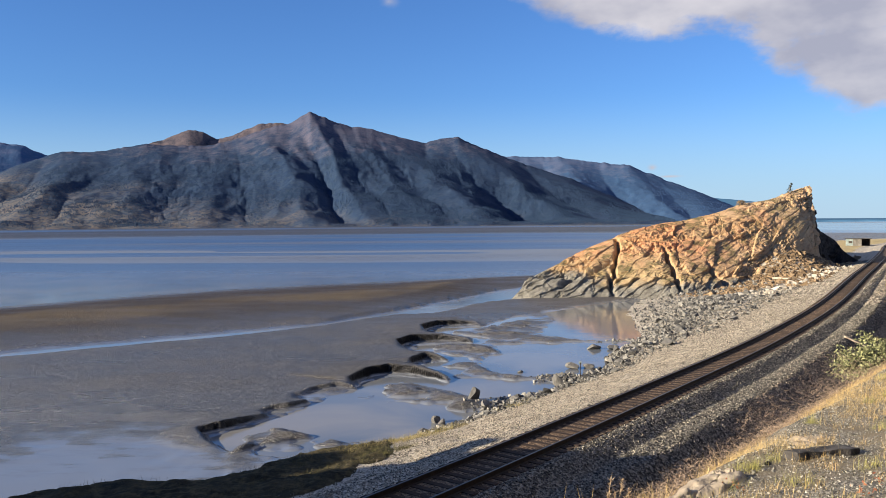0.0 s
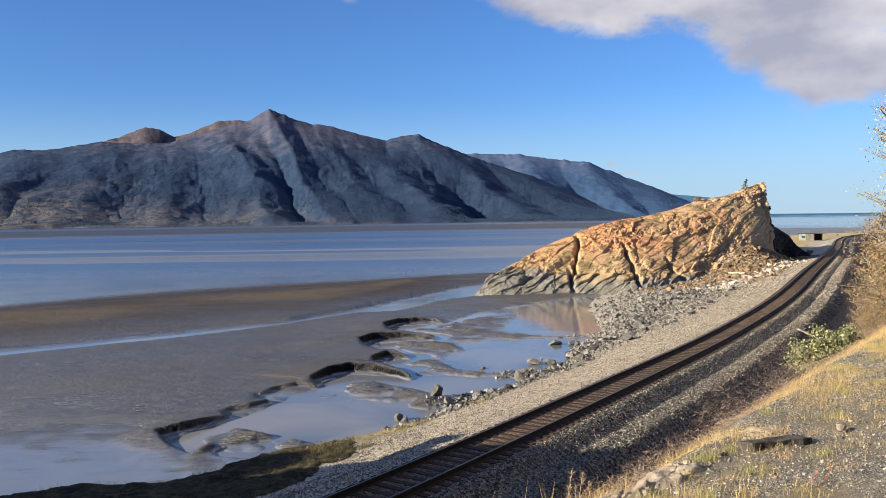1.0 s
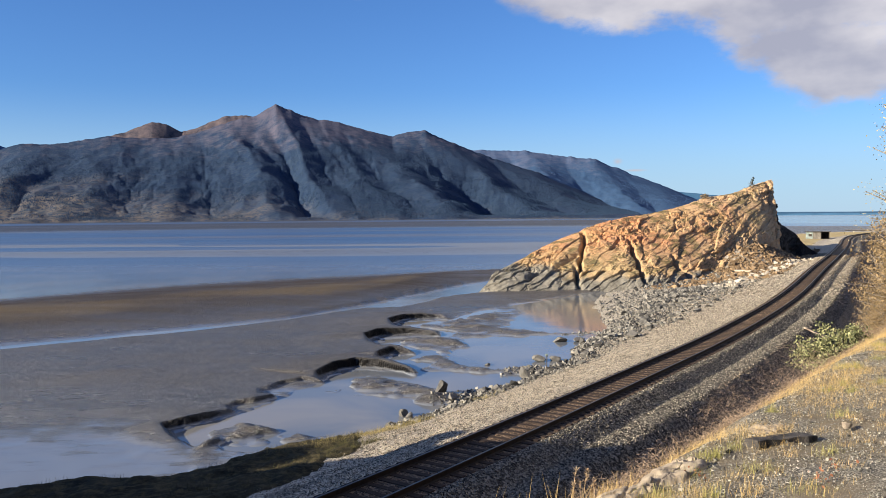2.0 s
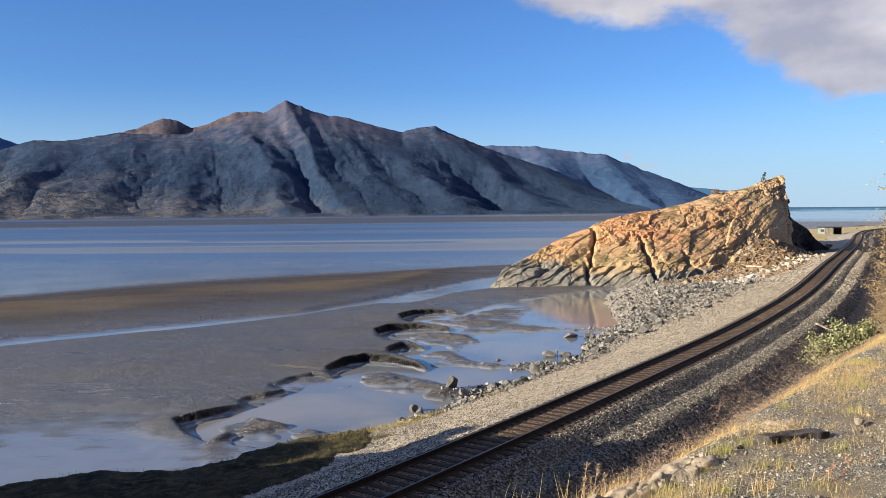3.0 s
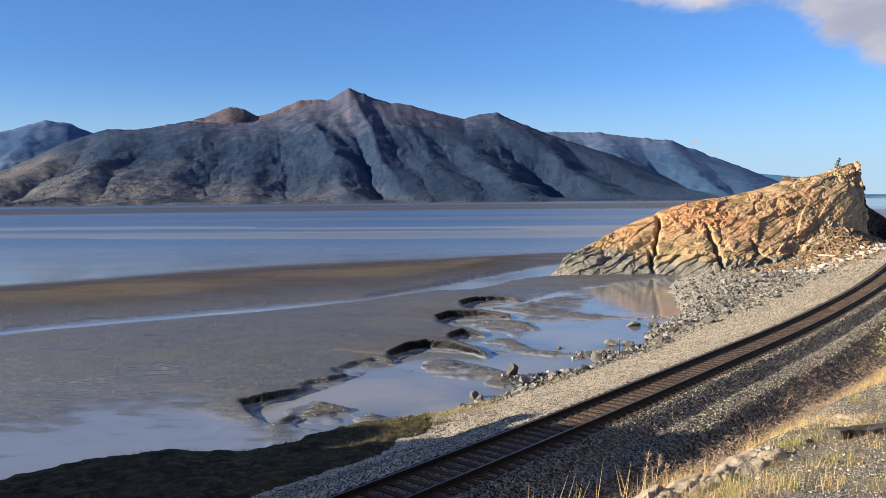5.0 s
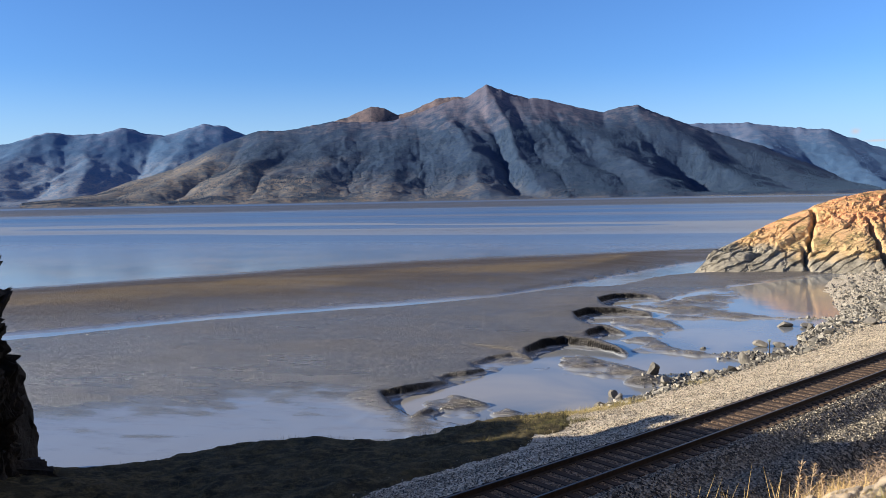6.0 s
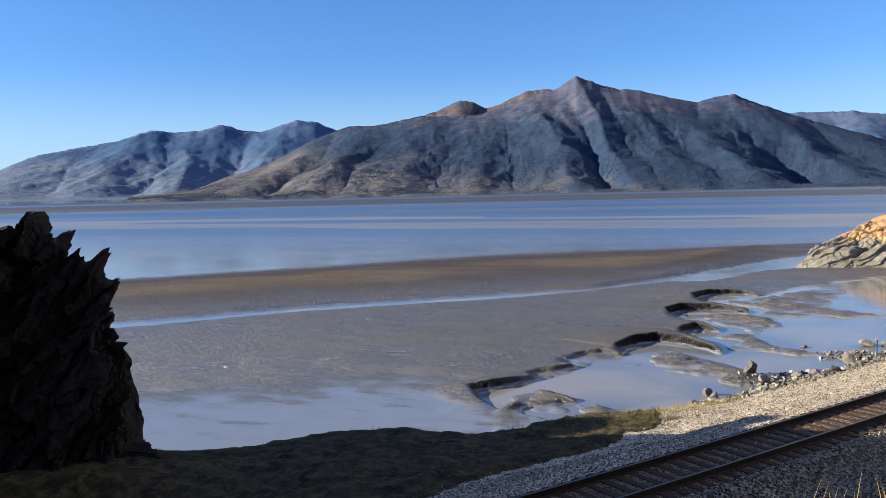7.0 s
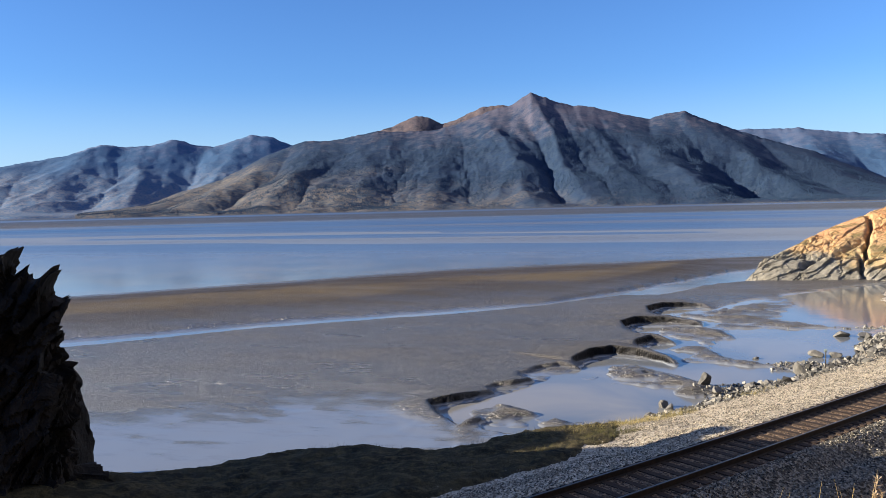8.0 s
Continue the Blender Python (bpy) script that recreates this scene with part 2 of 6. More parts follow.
def mud_material():
    a = Mat("wet_mud", 0.5, 0.8)
    big, fine = a.noise(0.05, 5), a.noise(1.6, 5, 0.6)
    grain = a.noise(5.0, 3, 0.7, at=a.stretch(0.5, 1.6, 1, (0, 0, 20)))
    c = a.mix(a.range(big, 0.35, 0.65), (0.108, 0.100, 0.090), (0.142, 0.122, 0.098))
    c = a.mix(a.range(fine, 0.3, 0.7, 0.0, 0.5), c, (0.070, 0.067, 0.064))
    c = a.mix(a.range(grain, 0.42, 0.62, 0.0, 0.55), c, (0.045, 0.042, 0.040))
    # drier, browner where it stands higher
    beyond = a.math("ADD", a.height(1), a.math("MULTIPLY", a.height(0), -0.8))
    outer = a.math("MULTIPLY", a.range(beyond, 84, 112), a.range(a.height(1), 165, 205, 1.0, 0.0))
    brown = a.mix(a.range(grain, 0.4, 0.65), (0.082, 0.062, 0.040), (0.048, 0.038, 0.028))
    c = a.mix(a.math("MULTIPLY", outer, a.range(a.height(), 0.12, 0.5)), c, brown)
    c = a.mix(a.range(a.math("ADD", a.height(), a.range(big, 0.3, 0.7, -0.15, 0.15)), 0.84, 1.02, 0.0, 0.6), c, (0.17, 0.125, 0.062))
    # flats off the far shore are darker and bluer
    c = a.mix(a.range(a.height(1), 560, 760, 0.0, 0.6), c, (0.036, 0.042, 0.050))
    # steep cut faces are painted near-black: wet clay plus the shade on them
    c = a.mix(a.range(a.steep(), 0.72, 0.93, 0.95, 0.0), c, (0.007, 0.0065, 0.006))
    a.set("Specular IOR Level", a.math("MULTIPLY", a.range(a.steep(), 0.62, 0.85, 0.12, 1.0), a.math("MULTIPLY", a.range(a.height(), 0.10, 0.60, 0.75, 0.32), a.range(outer, 0, 1, 1.0, 0.35))))
    # a film of water on the lowest mud, with sky sheen in its colour
    ragged = a.range(a.noise(0.5, 6, 0.65, at=a.stretch(0.5, 1.5, 1, (0, 0, 20))), 0.3, 0.7, -0.07, 0.07)
    film = a.range(a.math("ADD", a.height(), ragged), 0.02, 0.15, 1.0, 0.0)
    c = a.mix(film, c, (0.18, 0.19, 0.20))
    a.color(c)
    patches = a.range(a.noise(0.16, 5, 0.6, at=a.stretch(0.5, 1.4, 1, (0, 0, 25))), 0.35, 0.65, 0.24, 0.44)
    dry_gloss = a.math("ADD", a.range(a.height(), 0.02, 0.8, -0.08, 0.18), patches)
    a.set("Roughness", a.math("ADD", a.math("MULTIPLY", dry_gloss, a.range(film, 0, 1, 1, 0)), a.math("MULTIPLY", film, a.range(a.height(1), 130, 240, 0.10, 0.42))))
    a.bump(a.noise(3.4, 5, 0.75, at=a.stretch(0.5, 1.8, 1, (0, 0, 20))), 1.0, 0.3, a.range(film, 0, 0.8, 1.0, 0.02))
    a.bump(a.noise(10, 3, 0.6), 0.4, 0.02, a.range(film, 0, 0.8, 0.5, 0.0))
    return a.m


def water_material():
    a = Mat("silty_water", 0.08, 0.5)
    a.b.inputs["IOR"].default_value = 1.33
    streak = a.noise(0.02, 4, 0.5, at=a.stretch(0.35, 1.6, 1, (0, 0, 12)))
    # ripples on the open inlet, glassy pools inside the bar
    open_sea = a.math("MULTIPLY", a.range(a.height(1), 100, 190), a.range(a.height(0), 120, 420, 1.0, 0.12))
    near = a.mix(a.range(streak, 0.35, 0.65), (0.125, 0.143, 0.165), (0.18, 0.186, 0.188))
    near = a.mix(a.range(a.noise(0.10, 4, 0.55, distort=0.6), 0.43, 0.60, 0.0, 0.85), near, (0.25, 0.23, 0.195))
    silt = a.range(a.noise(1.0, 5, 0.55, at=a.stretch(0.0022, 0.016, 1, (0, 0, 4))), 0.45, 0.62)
    # sky reflection put into the colour: deep blue far out, paler near
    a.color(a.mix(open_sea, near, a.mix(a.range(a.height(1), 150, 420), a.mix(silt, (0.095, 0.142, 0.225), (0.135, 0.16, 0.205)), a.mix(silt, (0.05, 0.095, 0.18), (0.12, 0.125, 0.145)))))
    a.set("Roughness", a.math("ADD", a.range(streak, 0.3, 0.7, 0.07, 0.14), a.math("MULTIPLY", open_sea, 0.22)))
    a.bump(a.noise(0.35, 3, 0.5, at=a.stretch(0.6, 1.5, 1, (0, 0, 15))), 0.12, 0.06)
    a.bump(a.noise(0.9, 4, 0.6, at=a.stretch(0.7, 1.6, 1, (0, 0, 15))), 1.0, 0.35, a.range(open_sea, 0.1, 1.0, 0.0, 0.55))
    return a.m


def ballast_material(name="ballast_gravel", dark=(0.16, 0.14, 0.11), light=(0.66, 0.575, 0.44), power=1.0):
    a = Mat(name, 0.85, 0.25)
    stones = a.cells(14, color=True)
    g = a.nt.nodes.new("ShaderNodeRGBToBW")
    a.link(stones, g.inputs[0])
    c = a.mix(a.math("POWER", a.range(g.outputs[0], 0.2, 0.75), power), dark, light)
    c = a.mix(a.range(a.noise(0.35, 4), 0.4, 0.65, 0.0, 0.35), c, tuple(v * 0.6 for v in light))
    a.color(c)
    a.bump(a.cells(14), 1.0, 0.05)
    return a.m


def stone_material(name="ballast_stone", dark=(0.06, 0.053, 0.044), light=(0.63, 0.54, 0.41), power=1.4):
    a = Mat(name, 0.85, 0.25)
    c = a.mix(a.math("POWER", a.island(), power), dark, light)
    a.color(a.mix(a.range(a.noise(9, 4), 0.35, 0.7, 0, 0.5), c, tuple(v * 0.7 for v in dark)))
    return a.m


def bank_material():
    a = Mat("dry_soil", 0.95, 0.15)
    c = a.mix(a.range(a.noise(0.8, 5), 0.35, 0.65), (0.13, 0.092, 0.06), (0.22, 0.165, 0.105))
    grit = a.nt.nodes.new("ShaderNodeRGBToBW")
    a.link(a.cells(70, color=True), grit.inputs[0])
    g = a.mix(a.math("POWER", a.range(grit.outputs[0], 0.25, 0.8), 1.8), (0.09, 0.08, 0.064), (0.46, 0.42, 0.33))
    g = a.mix(a.range(a.noise(9, 5, 0.7), 0.4, 0.65, 0.0, 0.5), g, (0.15, 0.135, 0.11))
    a.color(a.mix(a.range(a.height(), 6.9, 7.7), c, a.mix(a.range(a.noise(1.1, 5), 0.44, 0.62), g, (0.205, 0.165, 0.11))))
    a.bump(a.cells(70), 0.4, 0.012).bump(a.noise(45, 4, 0.7), 0.6, 0.02).bump(a.noise(3, 5), 0.5, 0.05)
    return a.m


def turf_material():
    a = Mat("shore_turf", 0.95, 0.15)
    c = a.mix(a.range(a.noise(0.7, 5), 0.35, 0.65), (0.016, 0.016, 0.009), (0.075, 0.062, 0.034))
    a.color(a.mix(a.range(a.noise(2.2, 6, 0.75), 0.46, 0.62, 0.0, 0.8), c, (0.155, 0.125, 0.062)))
    a.bump(a.noise(4, 6, 0.75), 1.0, 0.3)
    return a.m


def cliff_material():
    a = Mat("weathered_rock", 0.9, 0.2)
    big = a.noise(0.14, 5, 0.6, distort=0.8)
    med = a.noise(0.7, 6, 0.65)
    warm = a.mix(a.range(big, 0.40, 0.60), (0.545, 0.335, 0.168), (0.57, 0.27, 0.13))
    # ochre low on the seaward faces, duller brown towards the tip
    ochre = a.math("MULTIPLY", a.range(a.math("ADD", a.height(), a.range(med, 0.3, 0.7, -1.0, 1.0)), 3.2, 6.0, 0.85, 0.0), a.range(a.height(0), 30, 48, 1.0, 0.4))
    warm = a.mix(ochre, warm, (0.48, 0.35, 0.185))
    warm = a.mix(a.range(a.math("ADD", a.height(0), a.range(a.noise(0.12, 4), 0.3, 0.7, -12, 12)), 34, 52, 0.0, 0.75), warm, (0.52, 0.375, 0.22))
    warm = a.mix(a.range(med, 0.54, 0.75, 0, 0.5), warm, (0.52, 0.37, 0.215))
    warm = a.mix(a.range(med, 0.26, 0.41, 0.7, 0), warm, (0.22, 0.135, 0.075))
    # moss and grass on ledges
    warm = a.mix(a.math("MULTIPLY", a.range(a.steep(), 0.5, 0.8), a.range(a.noise(0.5, 5, 0.65), 0.46, 0.58, 0, 0.85)), warm, (0.13, 0.11, 0.045))
    grey = a.mix(a.range(med, 0.3, 0.7), (0.105, 0.097, 0.080), (0.36, 0.33, 0.265))
    seaward = a.range(a.height(0), 10, 21, 2.4, 0.0)
    line = a.math("SUBTRACT", a.math("ADD", a.height(), a.range(a.noise(0.3, 5, 0.6), 0, 1, -1.6, 1.6)), seaward)
    c = a.mix(a.range(line, 1.7, 2.5), grey, warm)
    # dark joints along and across the beds
    for scale, sx, sz, wide, deep in ((0.5, 0.22, 1.9, 0.022, 0.7), (1.4, 0.25, 1.8, 0.03, 0.4)):
        crack = a.cells(scale, "DISTANCE_TO_EDGE", at=a.stretch(sx, 0.8, sz, (0, 24, 0)))
        gate = a.range(a.noise(0.3 * scale, 4), 0.47, 0.58, 0.0, 1.0)
        c = a.mix(a.math("MULTIPLY", gate, a.range(crack, 0.0, wide, deep, 0.0)), c, (0.045, 0.034, 0.025))
    a.color(c)
    plates = a.nt.nodes.new("ShaderNodeRGBToBW")
    a.link(a.cells(0.8, color=True, at=a.stretch(0.45, 1, 1.6, (0, 24, 0))), plates.inputs[0])
    a.bump(plates.outputs[0], 0.7, 0.12)
    a.bump(a.noise(1.6, 6, 0.7, at=a.stretch(0.3, 1, 2.2, (0, 24, 0))), 0.9, 0.3)
    a.bump(a.noise(6, 6, 0.75), 0.8, 0.12)
    return a.m


def dark_rock_material():
    a = Mat("dark_slate", 0.8, 0.25)
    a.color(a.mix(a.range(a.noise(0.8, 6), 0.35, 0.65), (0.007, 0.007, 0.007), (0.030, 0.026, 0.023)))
    a.bump(a.noise(3, 6, 0.65), 1.0, 0.2)
    return a.m


def mountain_material(name, haze_tint, gain=1.0, bare=320):
    """Autumn brush low down, spruce forest over it, bare rock on top; blue air haze is mixed into every colour."""
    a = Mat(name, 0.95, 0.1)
    deep = 0.38 + 0.85 * haze_tint

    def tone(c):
        return tuple(gain * (v + (w - v) * haze_tint) for v, w in zip(c, (0.042 * deep, (0.086 + 0.10 * max(0.0, haze_tint - 0.64)) * deep, 0.184 * deep)))

    n1, n2, n3 = a.noise(0.004, 5, 0.6), a.noise(0.02, 6, 0.7), a.noise(0.09, 3, 0.6)
    h = a.math("ADD", a.height(), a.range(n1, 0.3, 0.7, -70, 70))
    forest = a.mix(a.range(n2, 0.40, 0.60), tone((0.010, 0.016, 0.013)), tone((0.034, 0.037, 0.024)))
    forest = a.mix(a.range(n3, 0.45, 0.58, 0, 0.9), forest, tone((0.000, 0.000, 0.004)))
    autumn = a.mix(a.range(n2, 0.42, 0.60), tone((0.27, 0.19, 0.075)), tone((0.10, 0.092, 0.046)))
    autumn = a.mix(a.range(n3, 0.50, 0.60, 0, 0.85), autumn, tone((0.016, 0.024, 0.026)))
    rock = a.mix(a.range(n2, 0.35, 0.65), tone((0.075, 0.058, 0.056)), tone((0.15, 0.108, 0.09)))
    c = a.mix(a.range(a.math("ADD", h, a.range(a.height(0), -1900, 100, -200, 60)), -70, 70), autumn, forest)
    c = a.mix(a.range(a.math("ADD", h, a.range(n2, 0.3, 0.7, -110, 110)), bare, bare + 160), c, rock)
    a.color(c)
    a.bump(a.noise(0.06, 5, 0.75), 0.9 - 0.8 * haze_tint, 9)
    return a.m


def rail_material():
    a = Mat("rusty_rail_steel", 0.6, 0.4, 0.3)
    a.color(a.mix(a.range(a.noise(6, 5), 0.35, 0.65), (0.012, 0.009, 0.008), (0.035, 0.022, 0.016)))
    return a.m


def rail_head_material():
    a = Mat("worn_rail_head", 0.38, 0.5, 1.0)
    a.color(a.mix(a.range(a.noise(4, 5), 0.35, 0.65), (0.07, 0.058, 0.05), (0.14, 0.125, 0.115)))
    return a.m


def tie_material():
    a = Mat("creosoted_timber", 0.9, 0.2)
    grain = a.noise(6, 5, 0.6, at=a.stretch(0.5, 8, 8))
    c = a.mix(a.range(grain, 0.35, 0.65), (0.020, 0.014, 0.011), (0.070, 0.046, 0.033))
    a.color(a.mix(a.math("MULTIPLY", a.piece(), 0.6), c, (0.040, 0.029, 0.023)))
    a.bump(grain, 0.6, 0.01)
    return a.m


MUD, WATER, BALLAST, BANK, TURF = mud_material(), water_material(), ballast_material(), bank_material(), turf_material()
# ditch side gets a darker copy of the ballast, its shade put into colour
SHADED_DITCH_BED = ballast_material("shaded_ditch_gravel", (0.014, 0.0135, 0.012), (0.33, 0.295, 0.23), 2.0)
RUSTY_BED = ballast_material("rusty_gravel", (0.03, 0.02, 0.014), (0.24, 0.165, 0.105), 1.5)
STONE, CLIFF, SLATE = stone_material(), cliff_material(), dark_rock_material()
RAIL, RAIL_HEAD, TIE = rail_material(), rail_head_material(), tie_material()

# ---- the railway line in plan ----


def spline(knots, per=24):
    """A smooth curve through knots."""
    k = np.asarray(knots, float)
    k = np.vstack([2 * k[0] - k[1], k, 2 * k[-1] - k[-2]])
    t = np.linspace(0, 1, per, endpoint=False)[:, None]
    out = [0.5 * (2 * k[i] + (k[i + 1] - k[i - 1]) * t + (2 * k[i - 1] - 5 * k[i] + 4 * k[i + 1] - k[i + 2]) * t ** 2
                  + (3 * k[i] - k[i - 1] - 3 * k[i + 1] + k[i + 2]) * t ** 3) for i in range(1, len(k) - 2)]
    return np.vstack(out + [k[-2:-1]])


def by_length(curve, step):
    seg = np.linalg.norm(np.diff(curve[:, :2], axis=0), axis=1)
    at = np.concatenate([[0], np.cumsum(seg)])
    want = np.arange(0, at[-1], step)
    return np.stack([np.interp(want, at, curve[:, i]) for i in range(curve.shape[1])], 1)


LINE = by_length(spline([(-58, -49), (-27, -10.1), (-2.1, 21.2), (10.5, 37.7), (22.4, 53.8), (34.9, 72.2), (52.2, 100.6),
                         (74, 137), (93.6, 170.6), (112, 203), (131, 233), (157, 264), (200, 297), (260, 325)]), 0.5)
LINE_DIR = np.gradient(LINE, axis=0)
LINE_DIR /= np.linalg.norm(LINE_DIR, axis=1)[:, None]
LINE_L = np.arange(len(LINE)) * 0.5
LINE_L -= LINE_L[np.argmin(np.hypot(LINE[:, 0] - 9.2 * -1, LINE[:, 1] - 11.6))]   # l = 0 abreast of the eye


def line_at(l):
    """Places and headings on the centre line, at lengths l."""
    p = np.stack([np.interp(l, LINE_L, LINE[:, i]) for i in (0, 1)], -1)
    d = np.stack([np.interp(l, LINE_L, LINE_DIR[:, i]) for i in (0, 1)], -1)
    return p, d / np.linalg.norm(d, axis=-1, keepdims=True)


def rail_z(l):
    """Height of the rail heads: the line climbs a little past the bend."""
    return 2.4 + 0.9 * sstep(38, 110, l) + 0.1 * sstep(110, 250, l)


def from_line(l, s):
    """Plan place at length l, s metres to the sea side."""
    p, d = line_at(l)
    return p[..., 0] - d[..., 1] * s, p[..., 1] + d[..., 0] * s


def to_line(x, y):
    """Length and sea-side offset of plan places."""
    x, y = np.asarray(x, float), np.asarray(y, float)
    best, ll, ss = np.full(x.shape, 1e9), np.zeros(x.shape), np.zeros(x.shape)
    for i in range(0, len(LINE), 4):
        dx, dy = x - LINE[i, 0], y - LINE[i, 1]
        dd = dx * dx + dy * dy
        near = dd < best
        best = np.where(near, dd, best)
        ll = np.where(near, LINE_L[i] + dx * LINE_DIR[i, 0] + dy * LINE_DIR[i, 1], ll)
        ss = np.where(near, -dx * LINE_DIR[i, 1] + dy * LINE_DIR[i, 0], ss)
    return ll, ss


def bed_z(l, s):
    """Surface of the railway bed, from the ditch to the shore."""
    zr = rail_z(l)
    s = s + 0.36 * sstep(10, 15, l) * sstep(54, 42, l) * np.clip(s - 2.3, 0, 40)      # the shore lies nearer to the line here
    land = np.interp(s, [-9, -6.2, -4.9, -4.1, -3.3, -2.6, -2.3, -1.5, 0], [-2.5, -2.4, -1.85, -1.25, -0.62, -0.57, -0.64, -0.205, -0.186])
    open_ = np.interp(s, [0, 1.35, 2.3, 5, 8, 11, 12.5, 14, 18], [-0.186, -0.196, -0.34, -0.95, -1.55, -2.15, -2.6, -3.2, -3.6])
    turf = np.interp(s - (1.5 * sstep(17, 6, l) + 1.3 * sstep(6, 0, l)) * sstep(4, 9, s), [0, 1.35, 2.3, 4.5, 8, 11.5, 12.8, 13.6, 18], [-0.186, -0.196, -0.34, -1.0, -1.25, -1.5, -1.9, -2.9, -3.6]) + 1.0 * sstep(6, -2, l) * sstep(8, 11, s) * sstep(17, 15.6, s)
    flat = np.interp(s, [0, 1.35, 2.3, 4.5, 9, 26, 32, 40], [-0.186, -0.196, -0.34, -0.8, -0.9, -0.7, -3.0, -4])
    beach = np.interp(s, [0, 1.35, 2.3, 5, 10, 14, 18, 26], [-0.186, -0.196, -0.34, -0.8, -1.1, -1.7, -2.6, -3.6])
    sea = turf + (open_ - turf) * sstep(16, 27, l)
    sea = sea + (beach - sea) * sstep(52, 85, l)
    talus = np.interp(s, [0, 1.35, 2.3, 5, 9, 12, 15, 17.5, 21, 41], [-0.186, -0.196, -0.34, -0.8, -0.85, -0.4, 0.2, 0.1, -4.2, -5])
    heap = np.interp(s, [0, 1.35, 2.3, 4.2, 6, 9, 12, 15, 17.5, 21, 41], [-0.186, -0.196, -0.34, -0.6, 0.2, 1.9, 2.6, 2.2, 1.0, -4.2, -5])
    talus = talus + (heap - talus) * sstep(108, 120, l) * sstep(142, 130, l)
    beach_end = np.interp(s, [0, 1.35, 2.3, 5, 9, 12, 15, 18, 24, 41], [-0.186, -0.196, -0.34, -0.8, -1.2, -1.75, -2.15, -2.5, -3.2, -5])
    talus = beach_end + (talus - beach_end) * sstep(104, 124, l)
    sea = sea + (talus - sea) * sstep(78, 90, l)
    sea = sea + (flat - sea) * sstep(165, 190, l)
    z = np.where(s < 0, land, sea)
    rough = sstep(1.6, 3.0, np.abs(s))
    return zr + z + rough * (0.22 * (fbm(l * 0.6, s * 0.6, octaves=4) - 0.5) + 0.10 * (fbm(l * 2.3, s * 2.3, octaves=3) - 0.5))


CREST = -12.4


def bank_z(l, s):
    """Roadside bank: from the ditch up to the pull-out."""
    zr = rail_z(l)
    c = CREST - 0.0006 * np.clip(l, 0, 60) ** 2
    top = 7.95 - 0.028 * np.clip(l, -20, 40)
    t = np.clip((s - c) / (-6.0 - c), 0, 1)
    down = top + (zr - 2.3 - top) * (0.25 * t + 0.75 * sstep(0, 1, t)) ** 0.9
    z = np.where(s > c, down, top + 0.13 * np.clip(c - s, 0, 2.4))
    return z + (0.35 * (fbm(l * 0.35, s * 0.35, octaves=4) - 0.5)) * sstep(0, 1.5, s - c) \
        + 0.12 * (fbm(l * 1.3 + 9, s * 1.3, octaves=4) - 0.5) + 0.04 * (fbm(l * 6, s * 6, octaves=2) - 0.5)


# ---- tidal flats ----


def poly_dist(x, y, pts):
    """Signed distance to a polygon in plan, negative inside."""
    p = np.asarray(pts, float)
    d = np.full(x.shape, 1e9)
    inside = np.zeros(x.shape, bool)
    for a, b in zip(p, np.roll(p, -1, 0)):
        e = b - a
        t = np.clip(((x - a[0]) * e[0] + (y - a[1]) * e[1]) / (e @ e), 0, 1)
        d = np.minimum(d, np.hypot(x - a[0] - t * e[0], y - a[1] - t * e[1]))
        cross = ((a[1] > y) != (b[1] > y)) & (x < (b[0] - a[0]) * (y - a[1]) / (b[1] - a[1] + 1e-12) + a[0])
        inside ^= cross
    return np.where(inside, -d, d)


